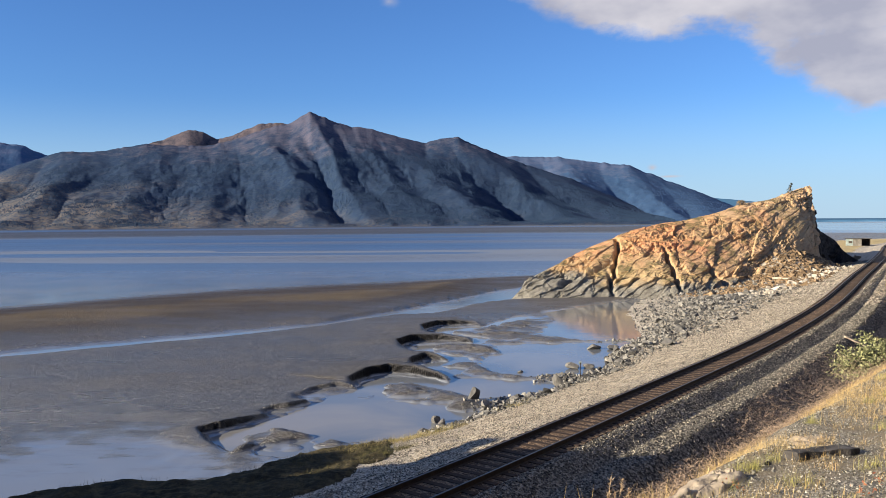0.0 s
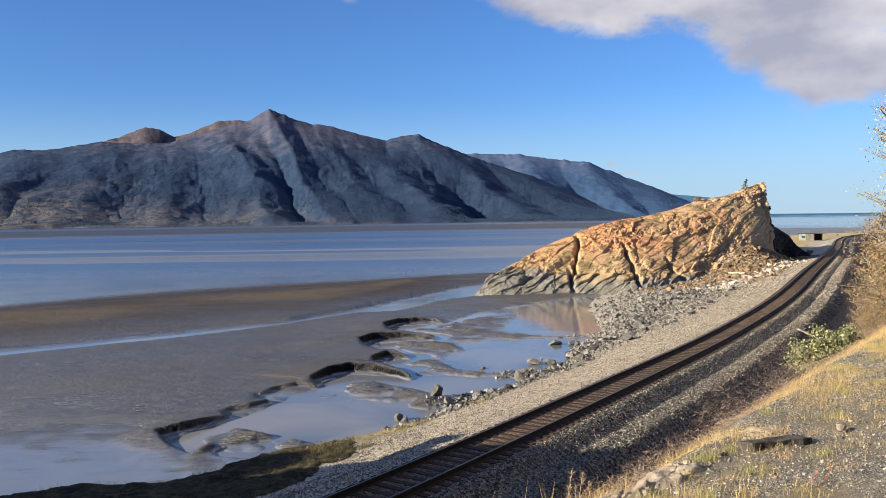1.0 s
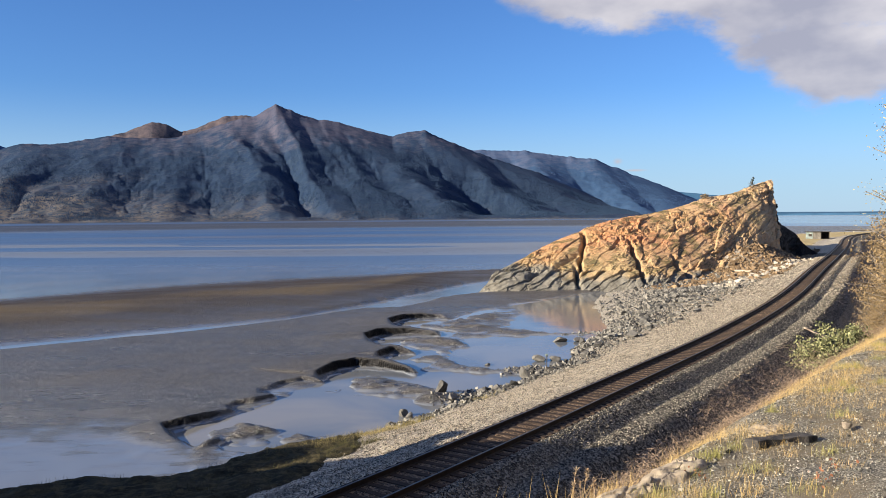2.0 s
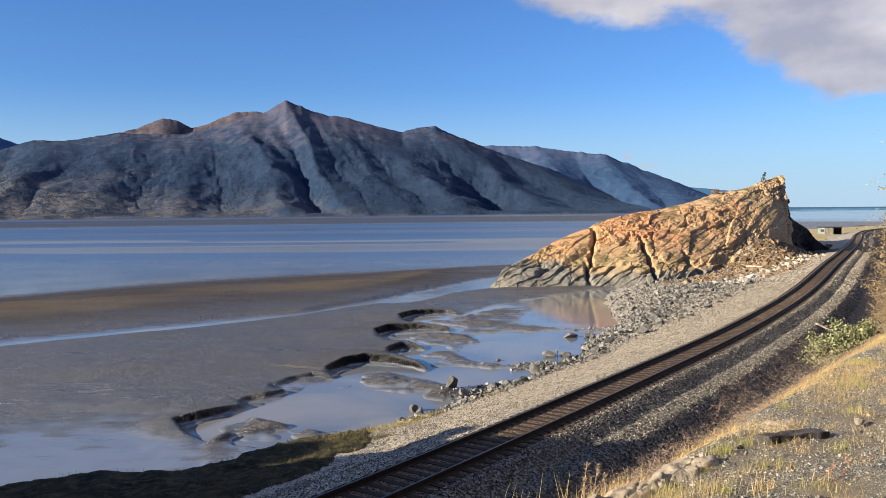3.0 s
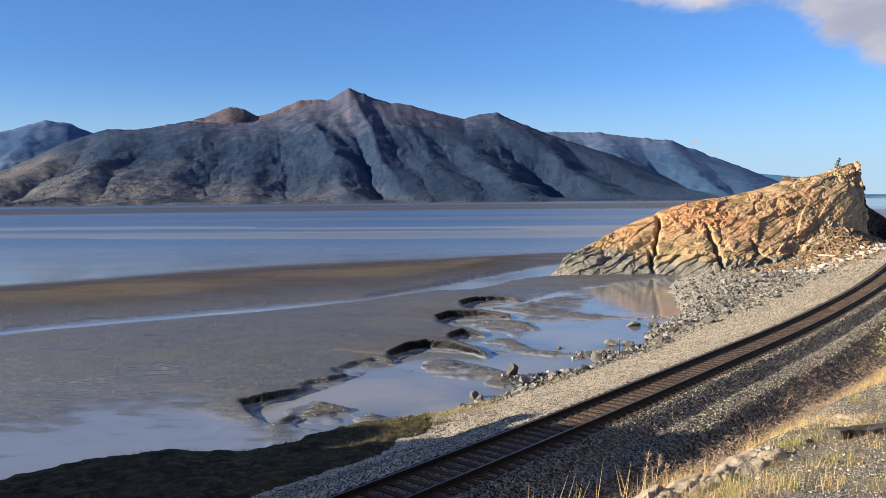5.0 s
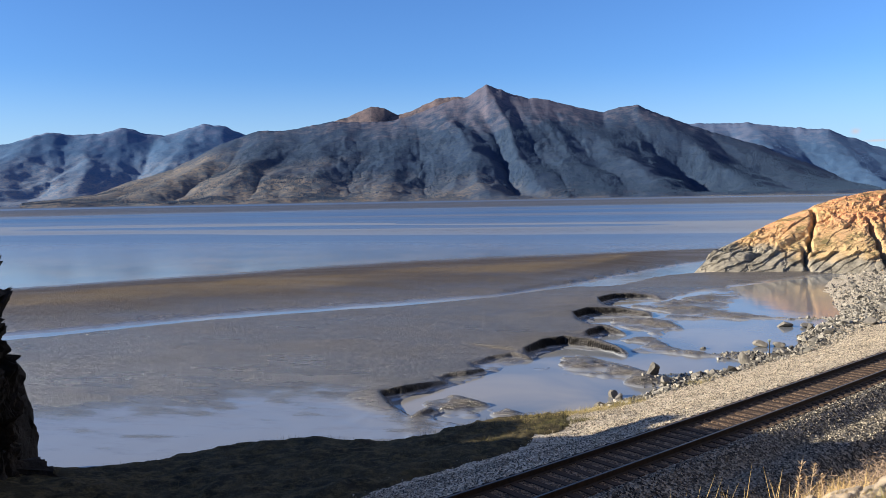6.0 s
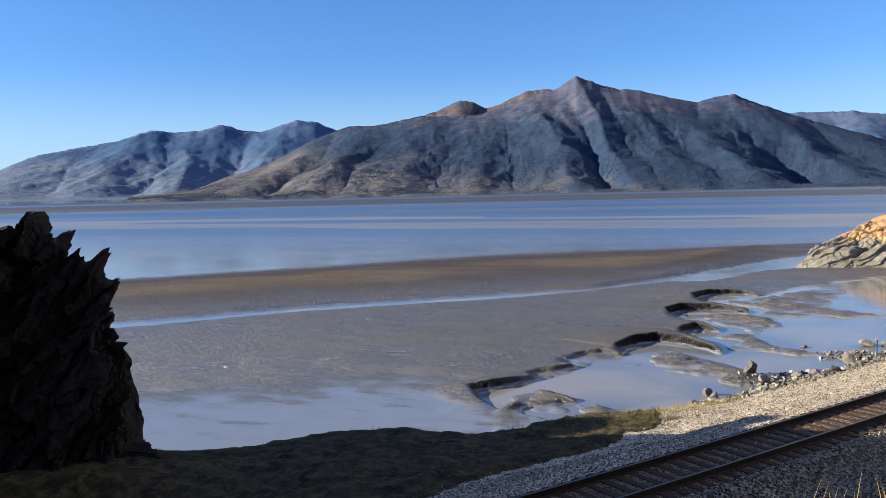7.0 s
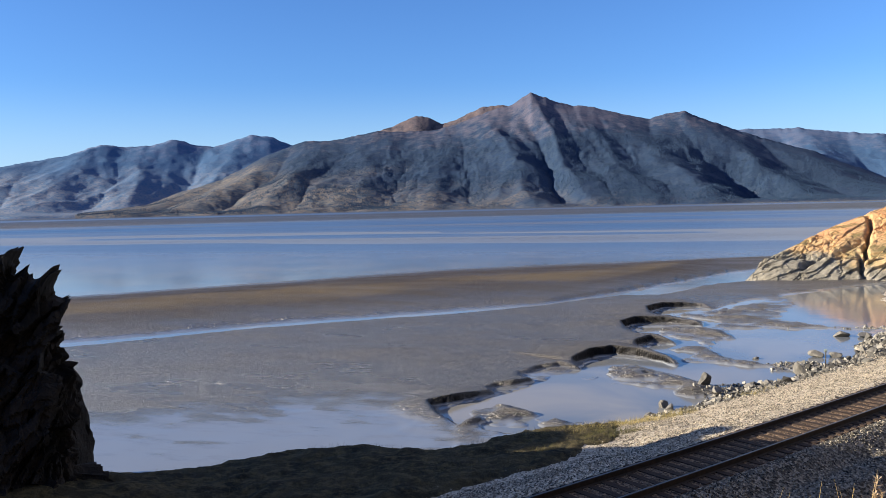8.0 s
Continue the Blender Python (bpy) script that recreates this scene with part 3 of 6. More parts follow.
# western edge of the creek: undercut scallops of mud that step back one behind another, with smooth returns between
# (x, y, height of the brink, softness of its edge)
CREEK_BANK = [(-8.9, 33.6, 0.2, 0.5), (-9.8, 35.3, 0.22, 0.5), (-11.1, 37.3, 0.34, 0.48), (-11.8, 38.2, 0.50, 0.06), (-10.8, 39.0, 0.58, 0.06), (-10.0, 40.3, 0.46, 0.08),
              (-9.1, 41.4, 0.34, 0.2), (-9.6, 42.3, 0.34, 0.36), (-9.3, 43.1, 0.36, 0.1), (-8.4, 43.5, 0.42, 0.1), (-7.6, 44.7, 0.36, 0.1), (-8.3, 45.3, 0.34, 0.6),
              (-8.6, 46.2, 0.34, 0.36), (-7.8, 47.9, 0.4, 0.12), (-6.6, 49.0, 0.44, 0.12), (-5.3, 48.4, 0.34, 0.36), (-5.7, 49.2, 0.34, 0.48), (-5.9, 50.4, 0.6, 0.12),
              (-4.9, 52.5, 0.8, 0.1), (-3.6, 53.5, 0.82, 0.1), (-2.1, 53.1, 0.7, 0.1), (-0.5, 51.6, 0.48, 0.15), (0.4, 49.9, 0.34, 0.48), (0.2, 52.2, 0.42, 1.0), (-1.3, 54.6, 0.42, 1.0),
              (-2.3, 56.2, 0.42, 0.6), (-2.4, 57.0, 0.62, 0.12), (-1.4, 58.9, 0.66, 0.1), (0.2, 57.8, 0.42, 0.36), (-0.2, 59.7, 0.42, 1.0), (-2.0, 61.3, 0.42, 1.0),
              (-3.3, 63.4, 0.5, 0.72), (-3.7, 65.4, 0.78, 0.12), (-2.7, 67.4, 0.86, 0.1), (-0.4, 68.1, 0.72, 0.1), (1.0, 67.8, 0.5, 0.15), (2.4, 66.9, 0.42, 0.48), (2.2, 68.9, 0.42, 1.0),
              (0.4, 70.5, 0.42, 1.0), (-1.5, 72.4, 0.46, 0.84), (-2.1, 75.3, 0.7, 0.15), (-0.7, 77.8, 0.74, 0.1), (1.1, 78.8, 0.62, 0.12), (2.5, 79.0, 0.42, 0.2), (3.4, 77.8, 0.42, 0.6),
              (5.0, 82.0, 0.1, 1.8), (10.0, 89.0, 0.05, 2.5)]
POOLS = [
    [(-6, 88), (-2.5, 97.5), (3.4, 108.5), (12, 124), (40, 160), (13, 106), (9.3, 103.5), (3, 96.5), (-2, 88.5)],
    [(9.2, 97), (9.5, 104), (19, 106), (33, 106), (27, 98), (21, 79), (16.8, 69), (11.8, 68.2), (8.3, 72), (11.5, 82)],
    [(4.9, 66.0), (15.6, 66.3), (13.5, 57.5), (8.6, 52.2), (4.5, 52.6), (2.5, 56.5)],
    [(-0.5, 49.9), (1.8, 51.0), (4.8, 51.0), (8.3, 49.6), (6.3, 47.1), (1.7, 46.4), (0.3, 47.9)],
    [(-8.2, 41.0), (-6.8, 42.4), (-5.1, 45.0), (-3.4, 45.5), (-0.8, 44.0), (1.0, 41.9), (1.2, 39.6), (-1.2, 38.2), (-3.7, 36.8), (-5.3, 37.5), (-6.8, 38.9), (-8.2, 39.6)],
    [(-70, 4), (-45, 19), (-27, 30.2), (-20.5, 34.3), (-16.5, 37.0), (-13.6, 38.2), (-11.6, 36.2), (-9.4, 32), (-13, 28), (-20, 20), (-40, 5)],
]
CREEK = [(-9.9, 32.5), (-10.0, 36.6), (-10.4, 37.2), (-9.2, 39.6), (-7.0, 42.9), (-6.2, 45.6), (-4.9, 47.6), (-4.6, 50.2), (-3.0, 51.6), (-0.5, 51.4), (0.4, 54.6), (-1.0, 56.0),
         (1.3, 58.7), (-1.8, 62.6), (-1.6, 65.0), (2.6, 66.8), (3.2, 69.2), (-0.2, 72.4), (0.6, 75.4), (4.4, 77.5), (8, 85)]
# low lobes of silt between the pools: (line, half width, height)
TONGUES = [([(1.4, 72.9), (3.6, 72.6), (5.9, 71.6)], 1.1, 0.34), ([(0.0, 64.7), (2.5, 64.0), (3.7, 61.4)], 1.1, 0.40), ([(1.8, 56.2), (2.8, 52.4), (4.6, 51.4), (7.2, 50.1)], 0.75, 0.36),
           ([(-2.4, 48.1), (-0.5, 46.5), (1.2, 43.9)], 1.5, 0.55), ([(-3.0, 45.2), (-0.8, 44.9)], 0.35, 0.20), ([(-7.6, 37.9), (-6.2, 37.6), (-5.0, 36.4)], 0.45, 0.30),
           ([(-9.6, 39.0), (-7.8, 38.7)], 0.4, 0.22), ([(6.5, 69.5), (9.5, 67.3)], 1.3, 0.28), ([(4.6, 75.0), (8.5, 79.0)], 1.6, 0.30)]
RILLS = [[(-1.3, 58.0), (-0.5, 55.0), (0.1, 53.3), (0.8, 50.9), (0.2, 49.6)], [(-3.2, 51.0), (-3.6, 49.6), (-3.9, 47.4), (-3.6, 45.2), (-5.0, 43.5)], [(-5.8, 40.5), (-4.0, 39.6), (-3.4, 37.8)]]


def line_dist(x, y, pts):
    d = np.full(x.shape, 1e9)
    p = np.asarray(pts, float)
    for a, b in zip(p[:-1], p[1:]):
        e = b - a
        t = np.clip(((x - a[0]) * e[0] + (y - a[1]) * e[1]) / (e @ e), 0, 1)
        d = np.minimum(d, np.hypot(x - a[0] - t * e[0], y - a[1] - t * e[1]))
    return d


def bank_edge(x, y):
    """Height and softness of the nearest stretch of the creek's bank, and the distance to it."""
    d, high, soft = np.full(x.shape, 1e9), np.zeros(x.shape), np.ones(x.shape)
    p = np.asarray(CREEK_BANK, float)
    for a, b in zip(p[:-1], p[1:]):
        e = b[:2] - a[:2]
        t = np.clip(((x - a[0]) * e[0] + (y - a[1]) * e[1]) / (e @ e), 0, 1)
        dd = np.hypot(x - a[0] - t * e[0], y - a[1] - t * e[1])
        near = dd < d
        d = np.where(near, dd, d)
        high = np.where(near, a[2] + (b[2] - a[2]) * t, high)
        soft = np.where(near, a[3] + (b[3] - a[3]) * t, soft)
    return high, soft, d


def mud_z(x, y):
    bar_y = np.interp(x, [-400, -70.7, -51, -41.9, -29, -12.7, 17, 60], [-300, 81, 102, 113, 124.8, 134.2, 150, 172])
    run_y = np.interp(x, [-300, -45, -33, -25.5, -17.5, -12, -8, -4, 2, 14, 60], [-120, 52, 63.7, 69, 75, 79.3, 85.5, 91, 99, 113, 165])
    run_w = np.interp(x, [-60, -40, -17, -13, -10, -4], [2.8, 2.4, 2.0, 1.1, 0.8, 1.0])
    wav = fbm(x * 0.12, y * 0.12, octaves=4) - 0.5
    fine = fbm(x * 0.9, y * 0.9, octaves=3) - 0.5
    # upper flat, falling gently to the run of water and to the wet sheet near the shore
    z = (0.32 + 0.2 * wav) * (0.45 + 0.55 * sstep(37, 49, y)) + 0.05 * fine
    brink, brink_soft, brink_d = bank_edge(x, y)
    z = z + (0.82 * brink + 0.05 * fine - z) * sstep(6.5, 0.3, brink_d) * sstep(90, 80, y)
    z = z + 0.02 * (value_noise(x * 2.2 + y * 1.1, y * 3.4 - x * 1.5) - 0.5)
    # the low bar beyond the run
    t = (y - run_y) / np.maximum(bar_y - run_y, 5)
    bar = 0.06 + 0.95 * np.clip(np.sin(np.pi * np.clip(t, 0, 1) ** 0.8), 0, 1) + 0.12 * wav
    z = np.where(t > 0, np.where(t < 1, bar, 0.06), z)
    z = np.where(t > 1, 0.06 - 0.5 * sstep(0, 10, (y - bar_y) * 0.6), z)
    off = np.abs(y - run_y) + 1.5 * wav
    z = np.minimum(z, -0.07 + 0.5 * sstep(run_w * 0.1, run_w + 3.2, off) + 0.9 * sstep(run_w + 2, run_w + 22, off) * sstep(10, -8, x))
    # the creek and its pools
    big = [*[p[:2] for p in CREEK_BANK], (40, 120), (60, 90), (10, 25), (-8.6, 30)]
    crumble = fbm(x * 1.9 + 3, y * 1.9, octaves=3) - 0.5
    side = poly_dist(x + 0.3 * fine + 0.16 * crumble, y + 0.3 * fine - 0.16 * crumble, big)
    low = 0.045 + 0.20 * wav + 0.20 * fine
    low = low + 0.02 - 0.14 * sstep(0.80, 0.92, ridged(x * 0.16 + 0.05 * y, y * 0.22, octaves=2))
    low = np.where(y > 86, low * 0.6, low)
    d = np.full(x.shape, 1e9)
    for pool in POOLS[:5]:
        d = np.minimum(d, poly_dist(x, y, pool))
    d = d + 0.9 * wav + 0.9 * fine
    low = low + (-0.12 - low) * sstep(0.9, -0.6, d)
    c = line_dist(x, y, CREEK) + 0.8 * fine
    low = low + (-0.16 - low) * sstep(1.1, 0.3, c)
    for pts, half, high in TONGUES:
        e = line_dist(x + 0.9 * fine, y + 1.2 * fine, pts) / half
        low = low + 0.55 * high * np.exp(-e ** 2.4) * (0.8 + 1.6 * fine)
    for pts in RILLS:
        low = low - 0.30 * np.exp(-(line_dist(x + 0.9 * fine, y + 0.9 * fine, pts) / 0.22) ** 2)
    # a small cut bank at the mouth of the creek: level behind, steep in front
    cut = [(-9.3, 34.6), (-8.9, 35.2), (-8.3, 36.1), (-7.4, 36.7), (-6.6, 36.9)]
    d = line_dist(x + 0.3 * fine, y + 0.3 * fine, cut)
    rear = (x - np.interp(y, [34.6, 35.2, 36.1, 36.7, 36.9], [-9.3, -8.9, -8.3, -7.4, -6.6])) < 0
    ends = sstep(34.2, 35.2, y) * sstep(-6.2, -7.4, x)
    low = low + 0.2 * ends * np.where(rear, np.exp(-(d / 1.0) ** 2), sstep(0.12, 0.0, d))
    soft = brink_soft
    z = z + (low - z) * sstep(soft, -soft, side)
    z = z + (-0.10 - z) * sstep(1.5, -1.0, poly_dist(x, y, POOLS[0]) + 2.0 * wav + fine)
    wet = poly_dist(x, y, POOLS[5]) + 3.0 * wav + 1.0 * fine
    z = z + (0.012 + 0.03 * fine - z) * sstep(5.0, -1.5, wet) * sstep(-0.3, 0.2, side) * sstep(0.2, 2.2, brink_d + 1.6 * sstep(36.5, 34.5, y))
    # far flats: long low bars that bare at this tide
    far = fbm(x * 0.0016 + 5, y * 0.012 + 3, octaves=4) - 0.5
    dist = np.hypot(x, y)
    lane = y - 268 - 0.10 * np.abs(x + 40) + 60 * (fbm(x * 0.006, y * 0.012 + 2, octaves=4) - 0.5)
    bars = -0.22 + 0.245 * np.exp(-(lane / 92) ** 4) + 0.04 * np.exp(-((y - 520 - 0.2 * x) / 26) ** 2) + 0.9 * sstep(690, 790, dist) - 0.9 * sstep(1500, 1650, dist) + 0.9 * sstep(2050, 2150, dist) + 0.60 * far
    right = sstep(0.30, 0.40, x / np.maximum(dist, 1))
    bars = bars * (1 - right) + right * (-0.4 + 0.65 * sstep(190, 240, dist) * sstep(760, 640, dist) + 0.4 * far + 0.5 * sstep(2600, 2900, dist) * sstep(3400, 3100, dist))
    z = np.where(y > bar_y + 12, -0.3 + (bars + 0.3) * sstep(158, 185, y), z)
    return z


def graded(lo, hi, step, near, far, grow=1.05):
    mid = list(np.arange(lo, hi, step))
    up, s = [], step
    while (up[-1] if up else mid[-1]) < far:
        s *= grow
        up.append((up[-1] if up else mid[-1]) + s)
    dn, s = [], step
    while (dn[-1] if dn else mid[0]) > near:
        s *= grow
        dn.append((dn[-1] if dn else mid[0]) - s)
    return np.array(dn[::-1] + mid + up)


gx, gy = np.meshgrid(graded(-12.5, 4.5, 0.14, -4900, 4900, 1.058), graded(33.5, 80.5, 0.17, -600, 4900, 1.045))
gz = mud_z(gx, gy)
gl, gs = to_line(gx, gy)
gz = np.where((gs < 9) | (gl > 190) & (gs < 30), np.minimum(gz, -0.8), gz)
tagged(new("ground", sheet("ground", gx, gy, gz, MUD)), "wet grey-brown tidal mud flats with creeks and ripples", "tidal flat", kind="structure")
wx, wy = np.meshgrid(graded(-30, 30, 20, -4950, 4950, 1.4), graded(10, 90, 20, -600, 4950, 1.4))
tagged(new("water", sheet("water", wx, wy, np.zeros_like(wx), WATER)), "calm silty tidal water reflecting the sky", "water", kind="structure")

# ---- railway bed and roadside bank ----
ll, ss = np.meshgrid(np.concatenate([np.arange(-60, 70, 0.3), np.arange(70, 380, 1.0)]),
                     np.concatenate([np.arange(-9, 4, 0.18), np.arange(4, 16, 0.4), np.arange(16, 41, 1.0)]), indexing="ij")
ex, ey = from_line(ll, ss)
ez = bed_z(ll, ss)
edge = int(np.searchsorted(ss[0], -1.3))
inner = int(np.searchsorted(ss[0], 1.2))
tagged(new("track_bed", sheet("track_bed", ex[:, edge:inner + 1], ey[:, edge:inner + 1], ez[:, edge:inner + 1], RUSTY_BED)), "rust-stained crushed stone under the sleepers",
       "embankment", kind="structure")
tagged(new("railway_bed", sheet("railway_bed", ex[:, inner:], ey[:, inner:], ez[:, inner:], BALLAST)), "grey crushed-stone railway embankment sloping to the shore",
       "embankment", kind="structure")
tagged(new("railway_ditch", sheet("railway_ditch", ex[:, :edge + 1], ey[:, :edge + 1], ez[:, :edge + 1], SHADED_DITCH_BED)), "crushed-stone shoulder and ditch beside the track, darkened in colour for shade",
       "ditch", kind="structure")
ll, ss = np.meshgrid(np.concatenate([np.arange(-40, 3, 0.3), np.arange(3, 32, 0.14), np.arange(32, 380, 1.2)]),
                     np.concatenate([np.arange(-60, -17, 2.0), np.arange(-17, -11, 0.12), np.arange(-11, -5.6, 0.2)]), indexing="ij")
kx, ky = from_line(ll, ss)
tagged(new("roadside_bank", sheet("roadside_bank", kx, ky, bank_z(ll, ss), BANK)), "dry gravelly roadside bank dropping to the railway ditch",
       "bank", kind="structure")



def seam_s(l):
    """Where the crushed stone ends and the turf begins."""
    return np.interp(l, [2, 10, 16, 18.5], [3.4, 4.0, 4.7, 5.2]) + 0.75 * np.clip(l - 18.5, 0, 40) + 0.9 * (fbm(l * 0.4, l * 0, octaves=3) - 0.5)


ll, ss = np.meshgrid(np.arange(-30, 34, 0.25), np.linspace(0, 1, 60), indexing="ij")
seam = seam_s(ll)
ss = np.minimum(seam, 12.4) + (14.2 + 1.8 * sstep(17, 6, ll) + 1.4 * sstep(7, 0, ll) - np.minimum(seam, 12.4)) * ss
tx, ty = from_line(ll, ss)
tz = bed_z(ll, ss) + 0.17 * sstep(0, 0.8, ss - seam) - 0.04 + 0.34 * (fbm(ll * 1.1, ss * 1.1, octaves=5, gain=0.6) - 0.5)
tagged(new("shore_terrace", sheet("shore_terrace", tx, ty, tz, TURF)), "dark turf terrace between the railway and the mud", "turf", kind="structure")

# ---- mountains across the inlet ----


def carve(z, steps, k, floor):
    """Wears a sloping sheet down by running water: each place drains to its lowest neighbour, and the larger the
    ground that drains through a place, the deeper it cuts. Row 0 is the shore."""
    rows, cols = z.shape
    num = np.arange(rows * cols).reshape(rows, cols)
    ease = np.repeat(sstep(1.0, 0.45, np.linspace(0, 1, rows)) * 0.9 + 0.1, cols)      # bare crests wear least
    for _ in range(steps):
        pad = np.pad(z, 1, constant_values=1e9)
        rec = num.copy()
        fall = np.zeros_like(z)
        for di in (-1, 0, 1):
            for dj in (-1, 0, 1):
                if di or dj:
                    drop = (z - pad[1 + di:1 + di + rows, 1 + dj:1 + dj + cols]) / math.hypot(di, dj)
                    m = drop > fall
                    fall = np.where(m, drop, fall)
                    rec = np.where(m, num + di * cols + dj, rec)
        rec = rec.ravel()
        order = np.argsort(z.ravel())
        to = rec.tolist()
        area = [1.0] * len(to)
        seq = order.tolist()
        for i in reversed(seq):
            if to[i] != i:
                area[to[i]] += area[i]
        cutting = (k * np.sqrt(np.array(area)) * ease).tolist()
        h = z.ravel().tolist()
        for i in seq:
            j = to[i]
            if j != i:
                h[i] = (h[i] + cutting[i] * h[j]) / (1 + cutting[i])
        z = np.maximum(np.array(h).reshape(rows, cols), floor)
        p = np.pad(z, 1, mode="edge")
        z = 0.80 * z + 0.05 * (p[:-2, 1:-1] + p[2:, 1:-1] + p[1:-1, :-2] + p[1:-1, 2:])
    return z


def mountain(name, label, knots, shore, crest, spurs, plain, seed, haze_tint, wear=0.007, forest=0, gain=1.0, az_step=0.09, bare=320, rib=15):
    """A range seen over the water. Skyline knots are (bearing to the left, height angle) in degrees; each spur is
    (bearing at the crest, bearing at the shore, depth of the valley to its right, share of that valley's shaded side)."""
    k = np.array(sorted(knots))
    az = np.arange(k[0, 0], k[-1, 0] + az_step, az_step)
    t = np.concatenate([np.linspace(0, 1, 150), [1.05, 1.12, 1.2]])
    A, T = np.meshgrid(az, t)
    line = np.interp(az, k[:, 0], k[:, 1])
    plain_top = (10 + crest * np.tan(np.radians(line)))[None]
    line = line + (fbm(az * 2.2, az * 0 + seed, octaves=4) - 0.5) * 0.18 * np.clip(line / 3, 0, 1)
    coast = shore + 140 * (fbm(az * 0.35, az * 0 + 3, octaves=3) - 0.5)
    D = coast[None] + (crest - coast[None]) * T
    X, Y = -np.sin(np.radians(A)) * D, np.cos(np.radians(A)) * D
    U = np.clip(T, 0, 1)
    top = (10 + crest * np.tan(np.radians(line)))[None]
    rise = np.clip((U - plain) / (1 - plain), 0, 1)
    # below the summits the slopes follow the general height of the range, not each peak
    wide = int(7 / az_step) | 1
    even = np.convolve(np.pad(plain_top[0], wide // 2, mode="edge"), np.hanning(wide + 2)[1:-1] / np.hanning(wide + 2).sum(), mode="valid")[None]
    body_top = even + (plain_top - even) * sstep(0.62, 1.0, U + 0.25 * (fbm(A * 0.8, T * 3 + seed, octaves=3) - 0.5)) + (top - plain_top) * sstep(0.88, 1.0, U)
    z = 9 * sstep(0, 0.04, U) + 12 * U / max(plain, 0.05) * (plain > 0) + body_top * (0.30 * rise + 0.70 * rise ** 1.5)
    # spurs and valleys: bearings wander on the way down
    W = A + 1.5 * (fbm(A * 0.45, T * 2.6 + seed, octaves=4) - 0.5) * sstep(1, 0.7, U)
    ridges = sorted(spurs, reverse=True)
    lift = np.zeros(X.shape)
    lane = A * 0.0
    for n, ((a0, a1, deep, dark), (b0, b1, _, _)) in enumerate(zip(ridges[:-1], ridges[1:])):
        ra, rb = a1 + (a0 - a1) * U, b1 + (b0 - b1) * U
        f = (ra - W) / np.maximum(ra - rb, 0.3)
        inside = (f >= 0) & (f <= 1)
        v = np.where(f < dark, f / dark, (1 - f) / (1 - dark))
        lift = np.where(inside, deep * (0.1 - np.sqrt(np.clip(v, 0, 1) ** 2 + 0.01)), lift)
        lane = np.where(inside, n + f, lane)
    body = np.sin(np.pi * np.clip(rise, 0, 1) ** 0.75) ** 0.75 * np.clip(top / 300, 0.1, 1)
    z = z + 0.8 * body * lift
    # streams cut branching gullies into the faces
    z = z + body * (44 * (fbm(X * 0.0021 + seed, Y * 0.0021, octaves=3) - 0.5) + 20 * (ridged(X * 0.0055 + seed, Y * 0.0055, octaves=4) - 0.5))
    # rock ribs that run straight down from the bare crests
    ribs = ridged(lane * 2.1 + seed + 0.7 * (fbm(A * 1.1, T * 5, octaves=3) - 0.5), T * 1.6, octaves=3, gain=0.6) - 0.45
    z = z + body * np.clip(top / 400, 0, 1) * rib * ribs * sstep(0.25, 0.75, U)
    low = 9 * sstep(0, 0.04, U)
    z[:150] = carve(np.maximum(z, low)[:150], 5, wear, low[:150])
    z = z + body * 11 * (fbm(X * 0.012, Y * 0.012, octaves=4) - 0.5)
    z = np.where(T < 0.995, np.minimum(z, (10 + D * np.tan(np.radians(line))[None]) * 0.985), z)
    z = np.where((T >= 0.99) & (T <= 1.001), top, z)
    z = np.where(T > 1, top * (1 - 1.8 * (T - 1)), z)
    z = np.maximum(z, 0.6) * sstep(0, 0.012, T) - 1.5 * (T == 0)
    me = sheet(name, X[:, ::-1], Y[:, ::-1], z[:, ::-1], mountain_material(name, haze_tint, gain, bare))
    if forest:
        plant_slopes(X, Y, z, haze_tint, forest, seed, gain)
    return tagged(new(name, me), label, "mountain", kind="structure")


